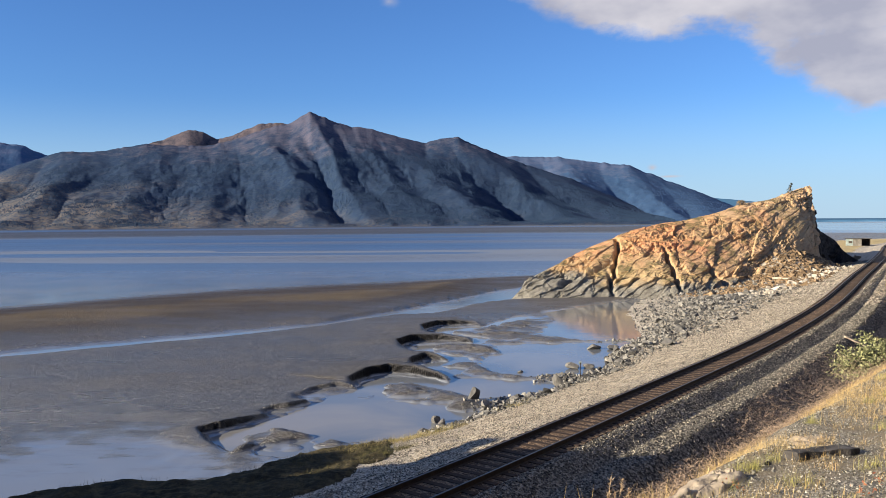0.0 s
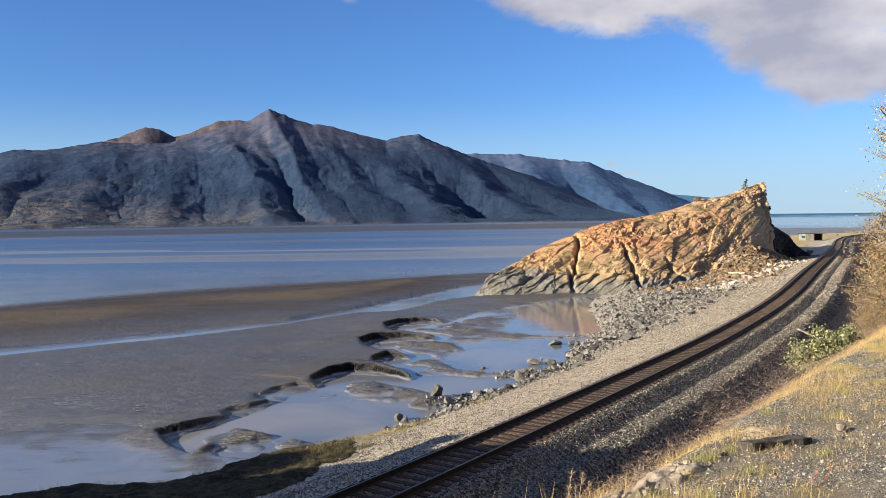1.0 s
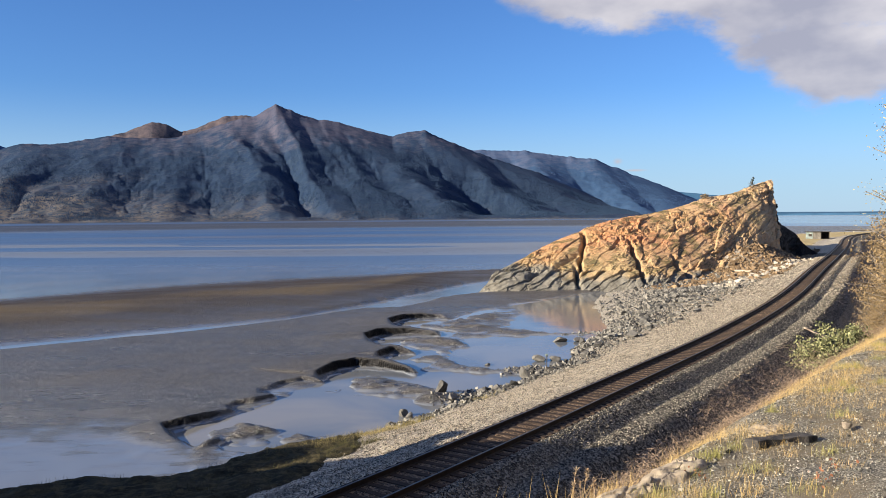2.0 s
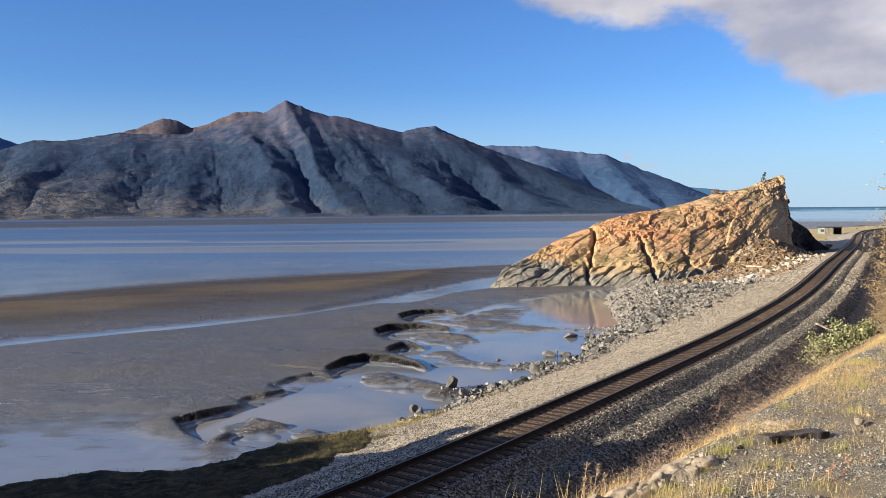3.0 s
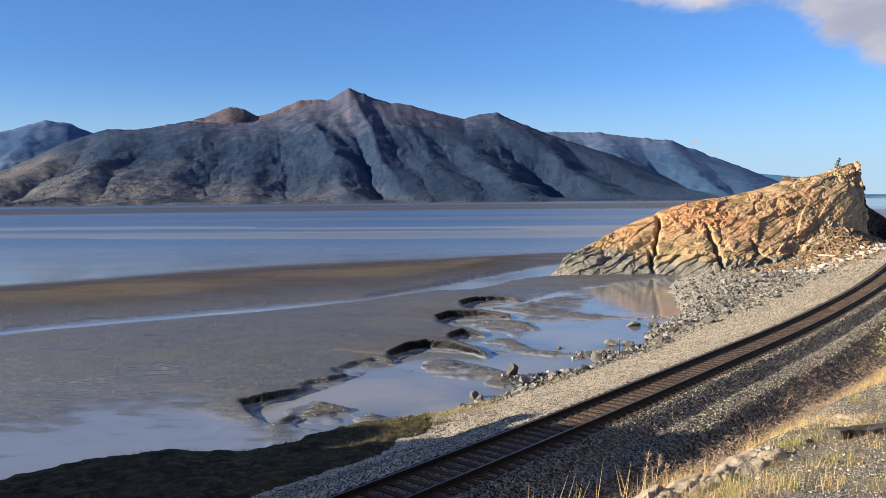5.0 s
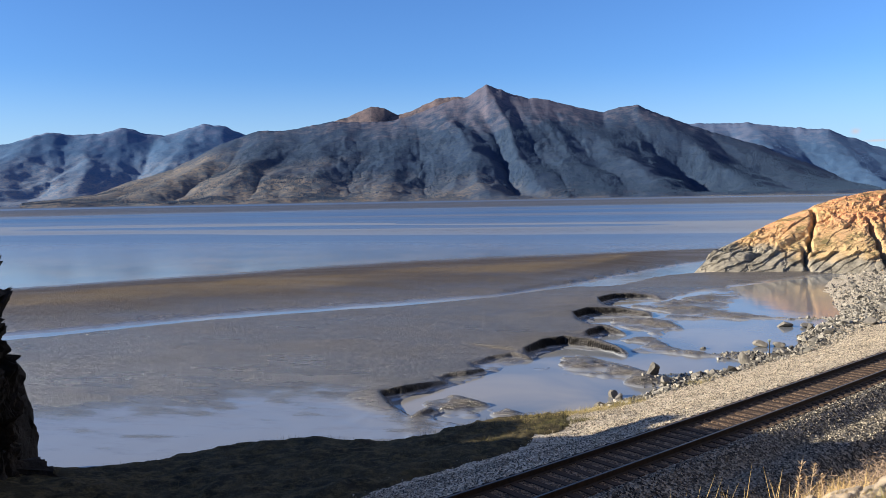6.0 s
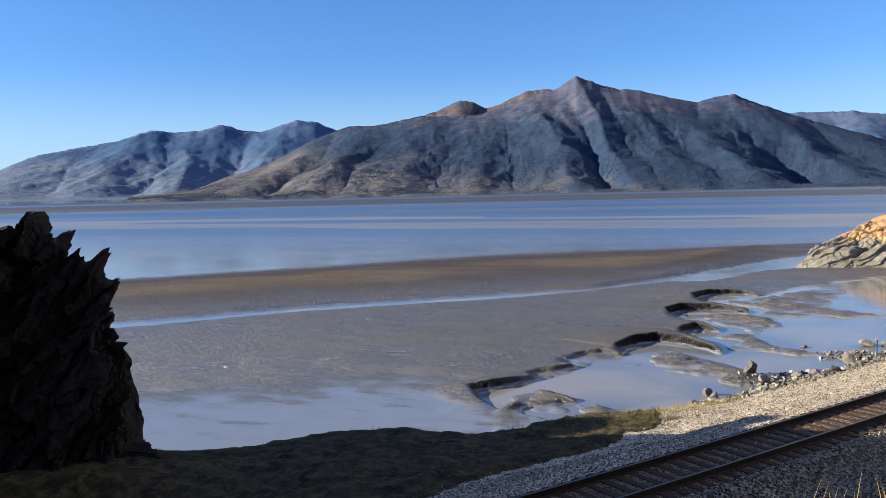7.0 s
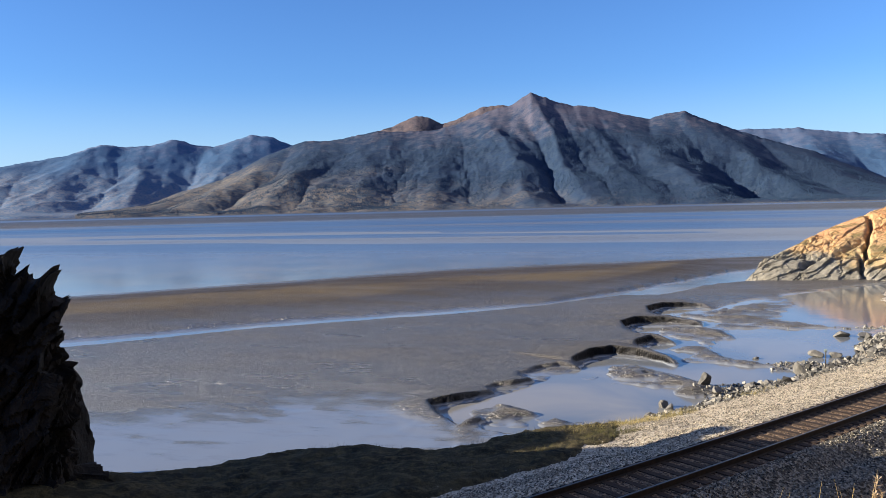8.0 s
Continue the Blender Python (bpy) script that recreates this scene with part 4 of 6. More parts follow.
def plant_slopes(X, Y, Z, haze_tint, number, seed, gain):
    """Spruce and autumn brush on the lower slopes, thinning out towards the bare rock."""
    r = np.random.default_rng(int(seed * 10))
    cols = X.shape[1]
    u, v = r.uniform(0, 1, number) ** 1.2 * 125 + 1 , r.uniform(0, cols - 2, number)
    i, j = u.astype(int), v.astype(int)
    fu, fv = u - i, v - j

    def at(a):
        return (a[i, j] * (1 - fu) + a[i + 1, j] * fu) * (1 - fv) + (a[i, j + 1] * (1 - fu) + a[i + 1, j + 1] * fu) * fv

    x, y, z = at(X), at(Y), at(Z)
    stand = fbm(x * 0.006 + seed, y * 0.004, octaves=4) - 0.5 + 0.25 * (fbm(x * 0.03, y * 0.02, octaves=2) - 0.5)
    keep = (stand + r.normal(0, 0.05, number) > -0.06 + 0.34 * sstep(230, 430, z)) & (z > 4)
    x, y, z, stand = x[keep], y[keep], z[keep], stand[keep]
    gold = r.uniform(0, 1, len(x)) < sstep(130, 20, z + 260 * stand + 0.04 * (x + 1200)) * 0.8
    size = r.uniform(2.0, 4.6, len(x))
    spire = (np.array([(0.34, 0, 0), (0, 0.34, 0), (-0.34, 0, 0), (0, -0.34, 0), (0, 0, 1.25)]), np.array([(0, 1, 4), (1, 2, 4), (2, 3, 4), (3, 0, 4)]))
    for some, shape, name, label, pair in ((~gold, spire, "spruce_forest", "dark spruce forest on the mountain slopes", ((0.008, 0.013, 0.013), (0.025, 0.032, 0.023))),
                                           (gold, chip_shape(3), "autumn_brush", "golden and olive autumn brush along the mountain foot", ((0.07, 0.062, 0.028), (0.25, 0.18, 0.07)))):
        a = Mat(name, 0.95, 0.1)
        # the same blue haze is mixed into the trees' colours
        deep = 0.38 + 0.85 * haze_tint
        a.color(a.mix(a.island(), *[tuple(gain * (c + (w * deep - c) * haze_tint) for c, w in zip(p, (0.042, 0.086, 0.184))) for p in pair]))
        M = turn_z(r.uniform(0, 6.28, int(some.sum()))) * size[some][:, None, None] * (1.0 if shape is spire else 0.7)
        P = np.concatenate([M, np.stack([x, y, z - 0.4], 1)[some][:, :, None]], 2)
        tagged(new(name, many(name, *shape, a.m, P)), label, "forest", kind="stuff")


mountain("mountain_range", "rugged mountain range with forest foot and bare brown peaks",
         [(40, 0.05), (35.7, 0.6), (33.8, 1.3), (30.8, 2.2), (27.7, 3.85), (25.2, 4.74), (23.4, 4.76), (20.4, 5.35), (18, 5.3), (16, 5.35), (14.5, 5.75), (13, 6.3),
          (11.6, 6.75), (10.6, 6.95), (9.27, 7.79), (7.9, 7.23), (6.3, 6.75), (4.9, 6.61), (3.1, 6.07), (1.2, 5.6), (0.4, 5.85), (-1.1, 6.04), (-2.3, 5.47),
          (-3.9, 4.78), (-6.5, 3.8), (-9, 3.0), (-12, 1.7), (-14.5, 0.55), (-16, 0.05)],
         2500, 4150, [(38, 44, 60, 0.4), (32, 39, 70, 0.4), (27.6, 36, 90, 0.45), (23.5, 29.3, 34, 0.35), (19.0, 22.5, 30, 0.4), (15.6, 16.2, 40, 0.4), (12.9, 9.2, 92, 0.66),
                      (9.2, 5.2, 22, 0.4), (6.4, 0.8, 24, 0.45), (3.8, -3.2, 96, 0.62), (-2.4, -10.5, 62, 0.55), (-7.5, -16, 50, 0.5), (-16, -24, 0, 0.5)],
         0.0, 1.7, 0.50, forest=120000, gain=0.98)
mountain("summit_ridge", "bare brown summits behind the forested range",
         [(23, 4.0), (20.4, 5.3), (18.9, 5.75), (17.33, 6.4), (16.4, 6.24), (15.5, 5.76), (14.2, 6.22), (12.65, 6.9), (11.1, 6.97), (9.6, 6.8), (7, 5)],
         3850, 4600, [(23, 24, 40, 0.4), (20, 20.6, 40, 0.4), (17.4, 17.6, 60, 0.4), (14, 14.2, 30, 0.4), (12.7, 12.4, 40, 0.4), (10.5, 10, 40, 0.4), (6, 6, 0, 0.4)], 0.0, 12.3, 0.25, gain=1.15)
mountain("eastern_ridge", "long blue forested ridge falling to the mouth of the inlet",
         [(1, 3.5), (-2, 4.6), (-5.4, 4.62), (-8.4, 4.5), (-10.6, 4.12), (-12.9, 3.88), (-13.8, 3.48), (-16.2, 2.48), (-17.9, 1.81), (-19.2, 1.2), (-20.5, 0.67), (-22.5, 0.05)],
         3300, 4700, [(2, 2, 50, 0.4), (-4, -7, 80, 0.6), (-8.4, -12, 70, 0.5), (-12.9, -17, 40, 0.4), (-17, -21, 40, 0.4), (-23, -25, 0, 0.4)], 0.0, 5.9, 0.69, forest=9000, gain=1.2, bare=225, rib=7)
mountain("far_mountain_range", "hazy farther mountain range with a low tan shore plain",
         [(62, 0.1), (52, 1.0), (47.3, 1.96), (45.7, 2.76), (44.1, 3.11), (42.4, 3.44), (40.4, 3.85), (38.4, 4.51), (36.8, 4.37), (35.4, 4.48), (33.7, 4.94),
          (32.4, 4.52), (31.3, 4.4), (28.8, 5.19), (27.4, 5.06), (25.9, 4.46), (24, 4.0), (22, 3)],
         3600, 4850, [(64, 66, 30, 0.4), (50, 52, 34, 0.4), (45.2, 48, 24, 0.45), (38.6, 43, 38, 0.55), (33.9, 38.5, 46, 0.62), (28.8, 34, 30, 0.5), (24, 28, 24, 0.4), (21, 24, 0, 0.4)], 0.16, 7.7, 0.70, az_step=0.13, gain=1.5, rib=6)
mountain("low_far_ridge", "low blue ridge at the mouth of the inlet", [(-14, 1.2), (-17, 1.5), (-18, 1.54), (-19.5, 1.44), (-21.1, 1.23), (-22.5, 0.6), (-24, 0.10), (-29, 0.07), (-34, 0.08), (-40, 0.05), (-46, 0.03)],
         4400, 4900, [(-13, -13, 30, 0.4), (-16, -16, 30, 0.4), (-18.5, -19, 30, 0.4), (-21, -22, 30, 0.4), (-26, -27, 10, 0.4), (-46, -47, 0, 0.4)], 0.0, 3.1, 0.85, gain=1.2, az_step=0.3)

# pale boulders and bluffs along the far shore
r = np.random.default_rng(77)
az = np.radians(np.concatenate([r.uniform(-15, 30, 100), r.normal(-6, 2.5, 60)]))
dist = 2470 + 140 * r.uniform(-0.4, 0.35, len(az))
P = np.concatenate([turn_z(r.uniform(0, 6.28, len(az))) * (r.uniform(1.2, 3.6, len(az)))[:, None, None],
                    np.stack([-np.sin(az) * dist, np.cos(az) * dist, np.full(len(az), 1.2)], 1)[:, :, None]], 2)
far_rock = Mat("pale_far_rock", 0.9, 0.2)
far_rock.color(far_rock.mix(far_rock.island(), (0.07, 0.070, 0.070), (0.19, 0.18, 0.165)))
tagged(new("shore_rocks", many("shore_rocks", *chip_shape(8), far_rock.m, P)), "pale rocks scattered along the far shore", "rocks", kind="stuff")

# ---- rock masses ----


def loft(foot, crest, back, nu, nv, full=1.5):
    """Grid of points from a foot line over a crest line down to a back line."""
    def even(k):
        c = np.asarray(k, float)
        return np.stack([np.interp(np.linspace(0, len(c) - 1, nu), np.arange(len(c)), c[:, i]) for i in range(3)], 1)
    F, C, B = even(foot), even(crest), even(back)
    v = np.linspace(0, 1, nv)
    g = 1 - (1 - v) ** full
    front = F[:, None] + (C - F)[:, None] * np.stack([v, v, g], 1)[None]
    w = np.linspace(0, 1, nv // 3)[1:]
    rear = C[:, None] + (B - C)[:, None] * np.stack([w ** 0.9, w ** 0.9, w ** (full + 0.1)], 1)[None]
    return np.concatenate([front, rear], 1)


def outward(P):
    du, dv = np.gradient(P, axis=0), np.gradient(P, axis=1)
    n = np.cross(du, dv)
    return n / np.maximum(np.linalg.norm(n, axis=2, keepdims=True), 1e-9)


def headland():
    crest = [(8.6, 104.6, -0.2), (12.9, 111.3, 2.8), (17.3, 114.7, 4.6), (21.8, 117, 6.5), (26.4, 119, 8.1), (31.2, 121, 9.3), (36, 122.8, 10.0),
             (40.9, 124.4, 10.95), (45.9, 125.9, 12.3), (51.3, 128.1, 13.2), (54.8, 129.9, 14.2), (58.1, 131.2, 15.3), (60.0, 132, 15.7),
             (60.4, 133, 9.9), (61.8, 133.5, 8.5), (65, 134, 6.5), (67.5, 135, 4.4), (71, 137, 2.6)]
    foot = [(8.0, 103.8), (11.8, 101.6), (15.5, 102.6), (20, 103.2), (24.5, 103.4), (28.5, 102.6), (33, 103.5), (37.5, 105.4), (42, 108.3), (47, 111.8),
            (50.5, 114.5), (54, 118), (57, 121.5), (58.8, 124), (60.3, 126.5), (63.5, 131), (66.5, 133.5), (70, 136.5)]
    foot = [(x, y, -0.5 + 1.0 * float(sstep(44, 54, x))) for x, y in foot]
    back = [(x + 1.5, y + 2 + min(16, 0.9 * (x - 8)), -1.0) for x, y, z in crest]
    P = loft(foot, crest, back, 520, 200)
    N = outward(P)
    if N[200, 60, 1] > 0:
        N = -N
    x, y, z = P[..., 0], P[..., 1], P[..., 2]
    size = np.clip((z + 0.8) / 2.4, 0.3, 1)
    # slabs dipping to the seaward end
    q = x * 0.50 - z * 0.86 + 1.1 * (fbm(x * 0.2, y * 0.2, z * 0.2, octaves=3) - 0.5)
    r = x * 0.86 + z * 0.50
    f1, f2, ident = cells3(q * 0.50, r * 0.075, y * 0.13)
    g1, g2, id2 = cells3(q * 1.35 + 7, r * 0.22, y * 0.33)
    _, _, id3 = cells3(x * 1.6 + 3, y * 1.6, z * 1.3)
    _, _, id4 = cells3(q * 3.4 + 5, r * 1.7, y * 2.6)
    broken = sstep(0.40, 0.62, fbm(x * 0.22 + 4, y * 0.22, z * 0.3, octaves=3))        # some faces are smooth, others shattered
    d = 0.46 * (ident - 0.5) + (0.20 + 0.30 * broken) * (id2 - 0.5) + (0.08 + 0.17 * broken) * (id3 - 0.5) + (0.05 + 0.12 * broken) * (id4 - 0.5)
    d = d - 0.16 * broken * np.exp(-((f2 - f1) / 0.04) ** 2) - 0.07 * broken * np.exp(-((g2 - g1) / 0.05) ** 2)
    d = d + 0.26 * (fbm(x * 0.2, y * 0.2, z * 0.2, octaves=4) - 0.5) + 0.10 * (fbm(x * 1.7, y * 1.7, z * 1.7, octaves=3) - 0.5)
    # thin beds crop out as ledges on the wave-washed foot
    bed = ((x * 0.40 - z * 0.92) * 1.05 + 1.2 * (fbm(x * 0.3, y * 0.35, z * 0.3, octaves=3) - 0.5)) % 1.0
    d = d + (0.08 + 0.30 * sstep(3.4, 1.6, z - 1.6 * sstep(22, 11, x)) * (0.3 + 1.4 * value_noise(x * 0.3, z * 0.4 + 7))) * (bed ** 1.3 - 0.45)
    # the grey wave-cut ledge stands a little proud
    d = d + 0.7 * sstep(2.6, 1.9, z + 1.2 * (fbm(x * 0.3, y * 0 + 2, octaves=3) - 0.5))
    # deep clefts
    for cx, lean, lo, hi, deep, wide in ((21.9, 0.42, 2.6, 7.6, 1.5, 0.26), (22.0, 0.15, -0.5, 2.8, 1.4, 0.30), (30.6, 0.05, 0.0, 6.2, 1.5, 0.27), (38.0, -0.4, 1.0, 4.0, 1.2, 0.3), (57.2, 0.08, 6, 15, 0.7, 0.35)):
        off = x - (cx + lean * z) - 0.9 * (fbm(z * 0.6, z * 0 + cx, octaves=3) - 0.5)
        d = d - deep * np.exp(-(off / wide) ** 2) * sstep(lo - 0.6, lo + 0.3, z) * sstep(hi + 0.8, hi - 0.8, z)
    # undercut joints that run along the beds
    for a0, tilt, x0, x1, deep in ((2.4, 0.03, 24, 30, 0.8), (1.2, 0.42, 15, 23.5, 1.2), (3.6, 0.45, 12, 19, 0.8), (7.6, 0.32, 38, 43, 0.8), (3.8, 0.1, 44, 54, 0.9)):
        off = z - (a0 + tilt * (x - x0)) - 0.5 * (fbm(x * 0.5, x * 0 + a0, octaves=3) - 0.5)
        d = d - 0.7 * deep * np.exp(-(off / 0.30) ** 2) * sstep(x0 - 0.5, x0 + 0.8, x) * sstep(x1 + 0.5, x1 - 0.8, x)
    crown = np.concatenate([np.linspace(0, 1, 200), np.linspace(1, 0, 200 // 3)[1:]])[None]
    size = size * (1 - 0.6 * sstep(0.8, 1.0, crown))
    edge = np.minimum(np.linspace(0, 1, P.shape[0])[:, None] * 25, 1)
    P = P + N * (d * size * edge)[..., None]
    # past the tip the same rock is painted near-black for the shade there
    end = int(520 * 12.35 / 17)
    tail = np.concatenate([P[end - 1:end], P[end + 1::2]])
    tagged(new("shaded_spur", sheet("shaded_spur", tail[..., 0], tail[..., 1], tail[..., 2], SLATE, smooth=False)),
           "headland rock behind its tip, coloured near-black for shade", "rock", kind="structure")
    P = P[:end]
    return tagged(new("rock_headland", sheet("rock_headland", P[..., 0], P[..., 1], P[..., 2], CLIFF, smooth=False)),
                  "orange-brown fractured rock headland with grey wave-washed foot", "rock", kind="structure")


headland()


def headland_back():
    """Unseen ridge added behind the headland, back to the line, to shadow the rails."""
    crest = [(51, 129, 11.5), (56, 141, 12.6), (62, 153, 13.0), (67, 163, 13.0), (71, 170, 11.5), (76, 176, 8), (81, 181, 3), (84, 184, 0.5)]
    foot = [(x + 9, y - 5, 0.5) for x, y, z in crest]
    back = [(x - 8, y + 6, -1.0) for x, y, z in crest]
    P = loft(foot, crest, back, 160, 60)
    x, y, z = P[..., 0], P[..., 1], P[..., 2]
    f1, f2, ident = cells3(x * 0.5, y * 0.5, z * 0.6)
    P[..., 2] += (0.8 * (ident - 0.5) + 1.0 * (fbm(x * 0.3, y * 0.3, z * 0.3, octaves=4) - 0.5)) * np.clip(z / 3, 0, 1) - 0.5
    return tagged(new("unseen_ridge", sheet("unseen_ridge", P[..., 0], P[..., 1], P[..., 2], CLIFF, smooth=False)), "unseen rocky ridge added behind the headland for its shadow", "rock", kind="structure")


headland_back()


def dark_crag():
    """A ridge of dark slate along the shore, ending in a blunt prow."""
    # crest past the prow is unseen, shaped so its shadow crosses the track
    crest = [(-19.0, 22.3, -0.2), (-19.15, 22.25, 5.5), (-19.4, 22.1, 7.2), (-20.2, 21.9, 8.0), (-21.2, 21.8, 8.9), (-22.4, 21.7, 9.3), (-21.9, 18.6, 9.9), (-22.5, 17.2, 11.3), (-23.8, 15.0, 13.1), (-25.9, 11.7, 14.9),
             (-28.1, 6.8, 14.3), (-30.3, 0.2, 11.5), (-33.6, -6.3, 8.1)]
    foot = [(-18.8, 21.7), (-18.9, 21.2), (-19.1, 20.8), (-19.6, 20.2), (-20.2, 19.6), (-21, 18.8), (-22, 17.5), (-23, 15.5), (-23.8, 13), (-24.2, 9.5), (-25, 5), (-28, -1),
            (-33, -8)]
    foot = [(x, y, -0.7) for x, y in foot]
    back = [(-19.0, 23.0), (-19.4, 23.6), (-20, 24.2), (-21, 24.4), (-22.5, 24.2), (-24, 24), (-27, 24), (-31, 24), (-36, 23), (-39, 18), (-40, 10), (-42, 2), (-46, -6)]
    back = [(x, y, -1.5) for x, y in back]
    P = loft(foot, crest, back, 300, 140)
    # nudged, then drawn in towards the eye, to fit the camera's view
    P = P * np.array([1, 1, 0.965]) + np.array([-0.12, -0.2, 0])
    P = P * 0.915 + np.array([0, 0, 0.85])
    N = outward(P)
    if N[150, 60, 0] < 0:
        N = -N
    x, y, z = P[..., 0], P[..., 1], P[..., 2]
    # beds that dip steeply; q runs across them, r along
    u = x * 0.66 + y * 0.75
    q, r = u * 0.80 - z * 0.60, u * 0.60 + z * 0.80
    q = q + 0.5 * (fbm(x * 0.7, y * 0.7, z * 0.7, octaves=3) - 0.5)
    f1, f2, ident = cells3(q * 1.1, y * 0.25, r * 0.34)
    g1, g2, id2 = cells3(q * 3.2, y * 0.8, r * 0.9)
    h1, h2, id3 = cells3(q * 6, y * 2.4, r * 2.2)
    d = 1.1 * (ident - 0.5) + 0.55 * (id2 - 0.5) + 0.25 * (id3 - 0.5) + 0.7 * (fbm(x * 0.5, y * 0.5, z * 0.5, octaves=4) - 0.5)
    P = P + N * (d * np.clip(z / 1.5, 0.2, 1))[..., None]
    # the beds stand up as teeth along the skyline
    tooth = np.clip(1 - np.abs((q * 1.5) % 1 - 0.62) / 0.3, 0, 1) * (0.3 + 0.9 * value_noise(np.floor(q * 1.5), q * 0 + 4))
    top = sstep(0.80, 1.0, np.concatenate([np.linspace(0, 1, 140), np.linspace(1, 0, 140 // 3)[1:]]))[None]
    lift = tooth * top * sstep(4.5, 6.5, z)
    P = P + lift[..., None] * np.array([0.30, -0.05, 0.45])
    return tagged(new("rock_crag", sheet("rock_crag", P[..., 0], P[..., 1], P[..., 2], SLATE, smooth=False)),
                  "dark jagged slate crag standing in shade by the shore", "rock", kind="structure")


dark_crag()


def shoulder():
    """Unseen shoulder added behind the crag to shade the terrace; steep towards the mud."""
    crest = [(-20.7, 24.2, -0.5), (-21.0, 24.2, 4.3), (-22, 23.7, 6.2), (-23, 22.6, 7.2), (-24.5, 21.6, 8.0), (-28, 19.9, 9.3), (-33, 18, 11), (-39, 15.8, 13)]
    foot = [(x - 0.3, y - 2.2 - 2.0 * float(sstep(-22, -25, x)), -0.5) for x, y, z in crest]
    back = [(x, y + 1.0 + 2.0 * float(sstep(-21.6, -24.5, x)), -1.0) for x, y, z in crest]
    P = loft(foot, crest, back, 120, 60, 3.0)
    x, y, z = P[..., 0], P[..., 1], P[..., 2]
    N = outward(P)
    if N[60, 20, 1] > 0:
        N = -N
    f1, f2, ident = cells3(x * 0.9 - z * 0.5, y * 0.6, z * 0.7)
    d = 0.45 * (ident - 0.5) + 0.4 * (fbm(x * 0.8, y * 0.8, z * 0.8, octaves=4) - 0.5)
    P = P + N * (d * np.clip(z / 1.5, 0.2, 1))[..., None]
    return tagged(new("unseen_shoulder", sheet("unseen_shoulder", P[..., 0], P[..., 1], P[..., 2], SLATE, smooth=False)),
                  "unseen rock shoulder added behind the crag to shade the terrace", "rock", kind="structure")


shoulder()


def hillside():
    """Steep unseen slope added above the road, behind the eye, to dim the skylight."""
    l, s = np.meshgrid(np.arange(-110, 41, 2.5), np.concatenate([np.arange(-27, -45, -1.5), np.arange(-45, -140, -4)]), indexing="ij")
    x, y = from_line(l, s)
    up = 0.9 * np.clip(-28 - s, -1, 200) ** 0.97
    z = 8.2 + np.where(up > 0, up, 0) * (1 + 0.35 * (fbm(l * 0.03, s * 0.03, octaves=4) - 0.5)) + 1.6 * (fbm(l * 0.15, s * 0.15, octaves=4) - 0.5) * sstep(-28, -34, s)
    tagged(new("hillside", sheet("hillside", x, y, z, TURF)), "unseen brush-covered hillside added behind the eye to dim the skylight", "hillside", kind="structure")


hillside()

# ---- railway track ----


def rail_profile(side):
    """Half metre-wise section of a flat-bottomed rail, as (offset, height under the head)."""
    h = [(-0.076, -0.186), (0.076, -0.186), (0.076, -0.172), (0.012, -0.15), (0.010, -0.05), (0.039, -0.038), (0.039, 0.004), (0.030, 0.010),
         (-0.030, 0.010), (-0.039, 0.004), (-0.039, -0.038), (-0.010, -0.05), (-0.012, -0.15), (-0.076, -0.172)]
    return [(side * 0.7525 + a, b) for a, b in h]


def rail_mesh(side):
    l = np.concatenate([np.arange(-58, 70, 1.0), np.arange(70, 376, 2.5)])
    prof = rail_profile(side)
    pts = []
    for a, b in prof:
        x, y = from_line(l, a)
        pts.append(np.stack([x, y, rail_z(l) + b], 1))
    P = np.stack(pts + pts[:1], 1)
    me = sheet("rail", P[..., 0], P[..., 1], P[..., 2], RAIL, smooth=False)
    me.materials.append(RAIL_HEAD)
    face = np.tile(np.arange(len(prof)), len(l) - 1)
    me.polygons.foreach_set("material_index", (face == 7).astype(np.int32))
    return me


track = thing("railway_track", "single railway track with rusty rails on dark timber sleepers", "railway track")
for side in (-1, 1):
    part("rail", rail_mesh(side), track, "rusty steel rail")


def box_shape(lx, ly, lz, bevel=0.012):
    bm = bmesh.new()
    bmesh.ops.create_cube(bm, size=1)
    bmesh.ops.scale(bm, vec=(lx, ly, lz), verts=bm.verts)
    bmesh.ops.bevel(bm, geom=[e for e in bm.edges], offset=bevel, segments=1, affect="EDGES")
    return bm


bm = box_shape(2.5, 0.23, 0.18)
tie_mesh = bpy.data.meshes.new("sleeper")
bm.to_mesh(tie_mesh)
bm.free()
tie_mesh.materials.append(TIE)
rng = np.random.default_rng(4)
tie_l = np.arange(-10, 140, 0.52)
for l in tie_l[:290]:
    (p, d) = line_at(np.array([l]))
    ang = math.degrees(math.atan2(-d[0][0], d[0][1]))
    ob = part("sleeper", tie_mesh, track)
    ob.matrix_basis = pose(p[0][0], p[0][1], float(rail_z(l)) - 0.172 - 0.088 + rng.normal() * 0.006, rng.normal() * 0.4, 0, ang + rng.normal() * 0.8)

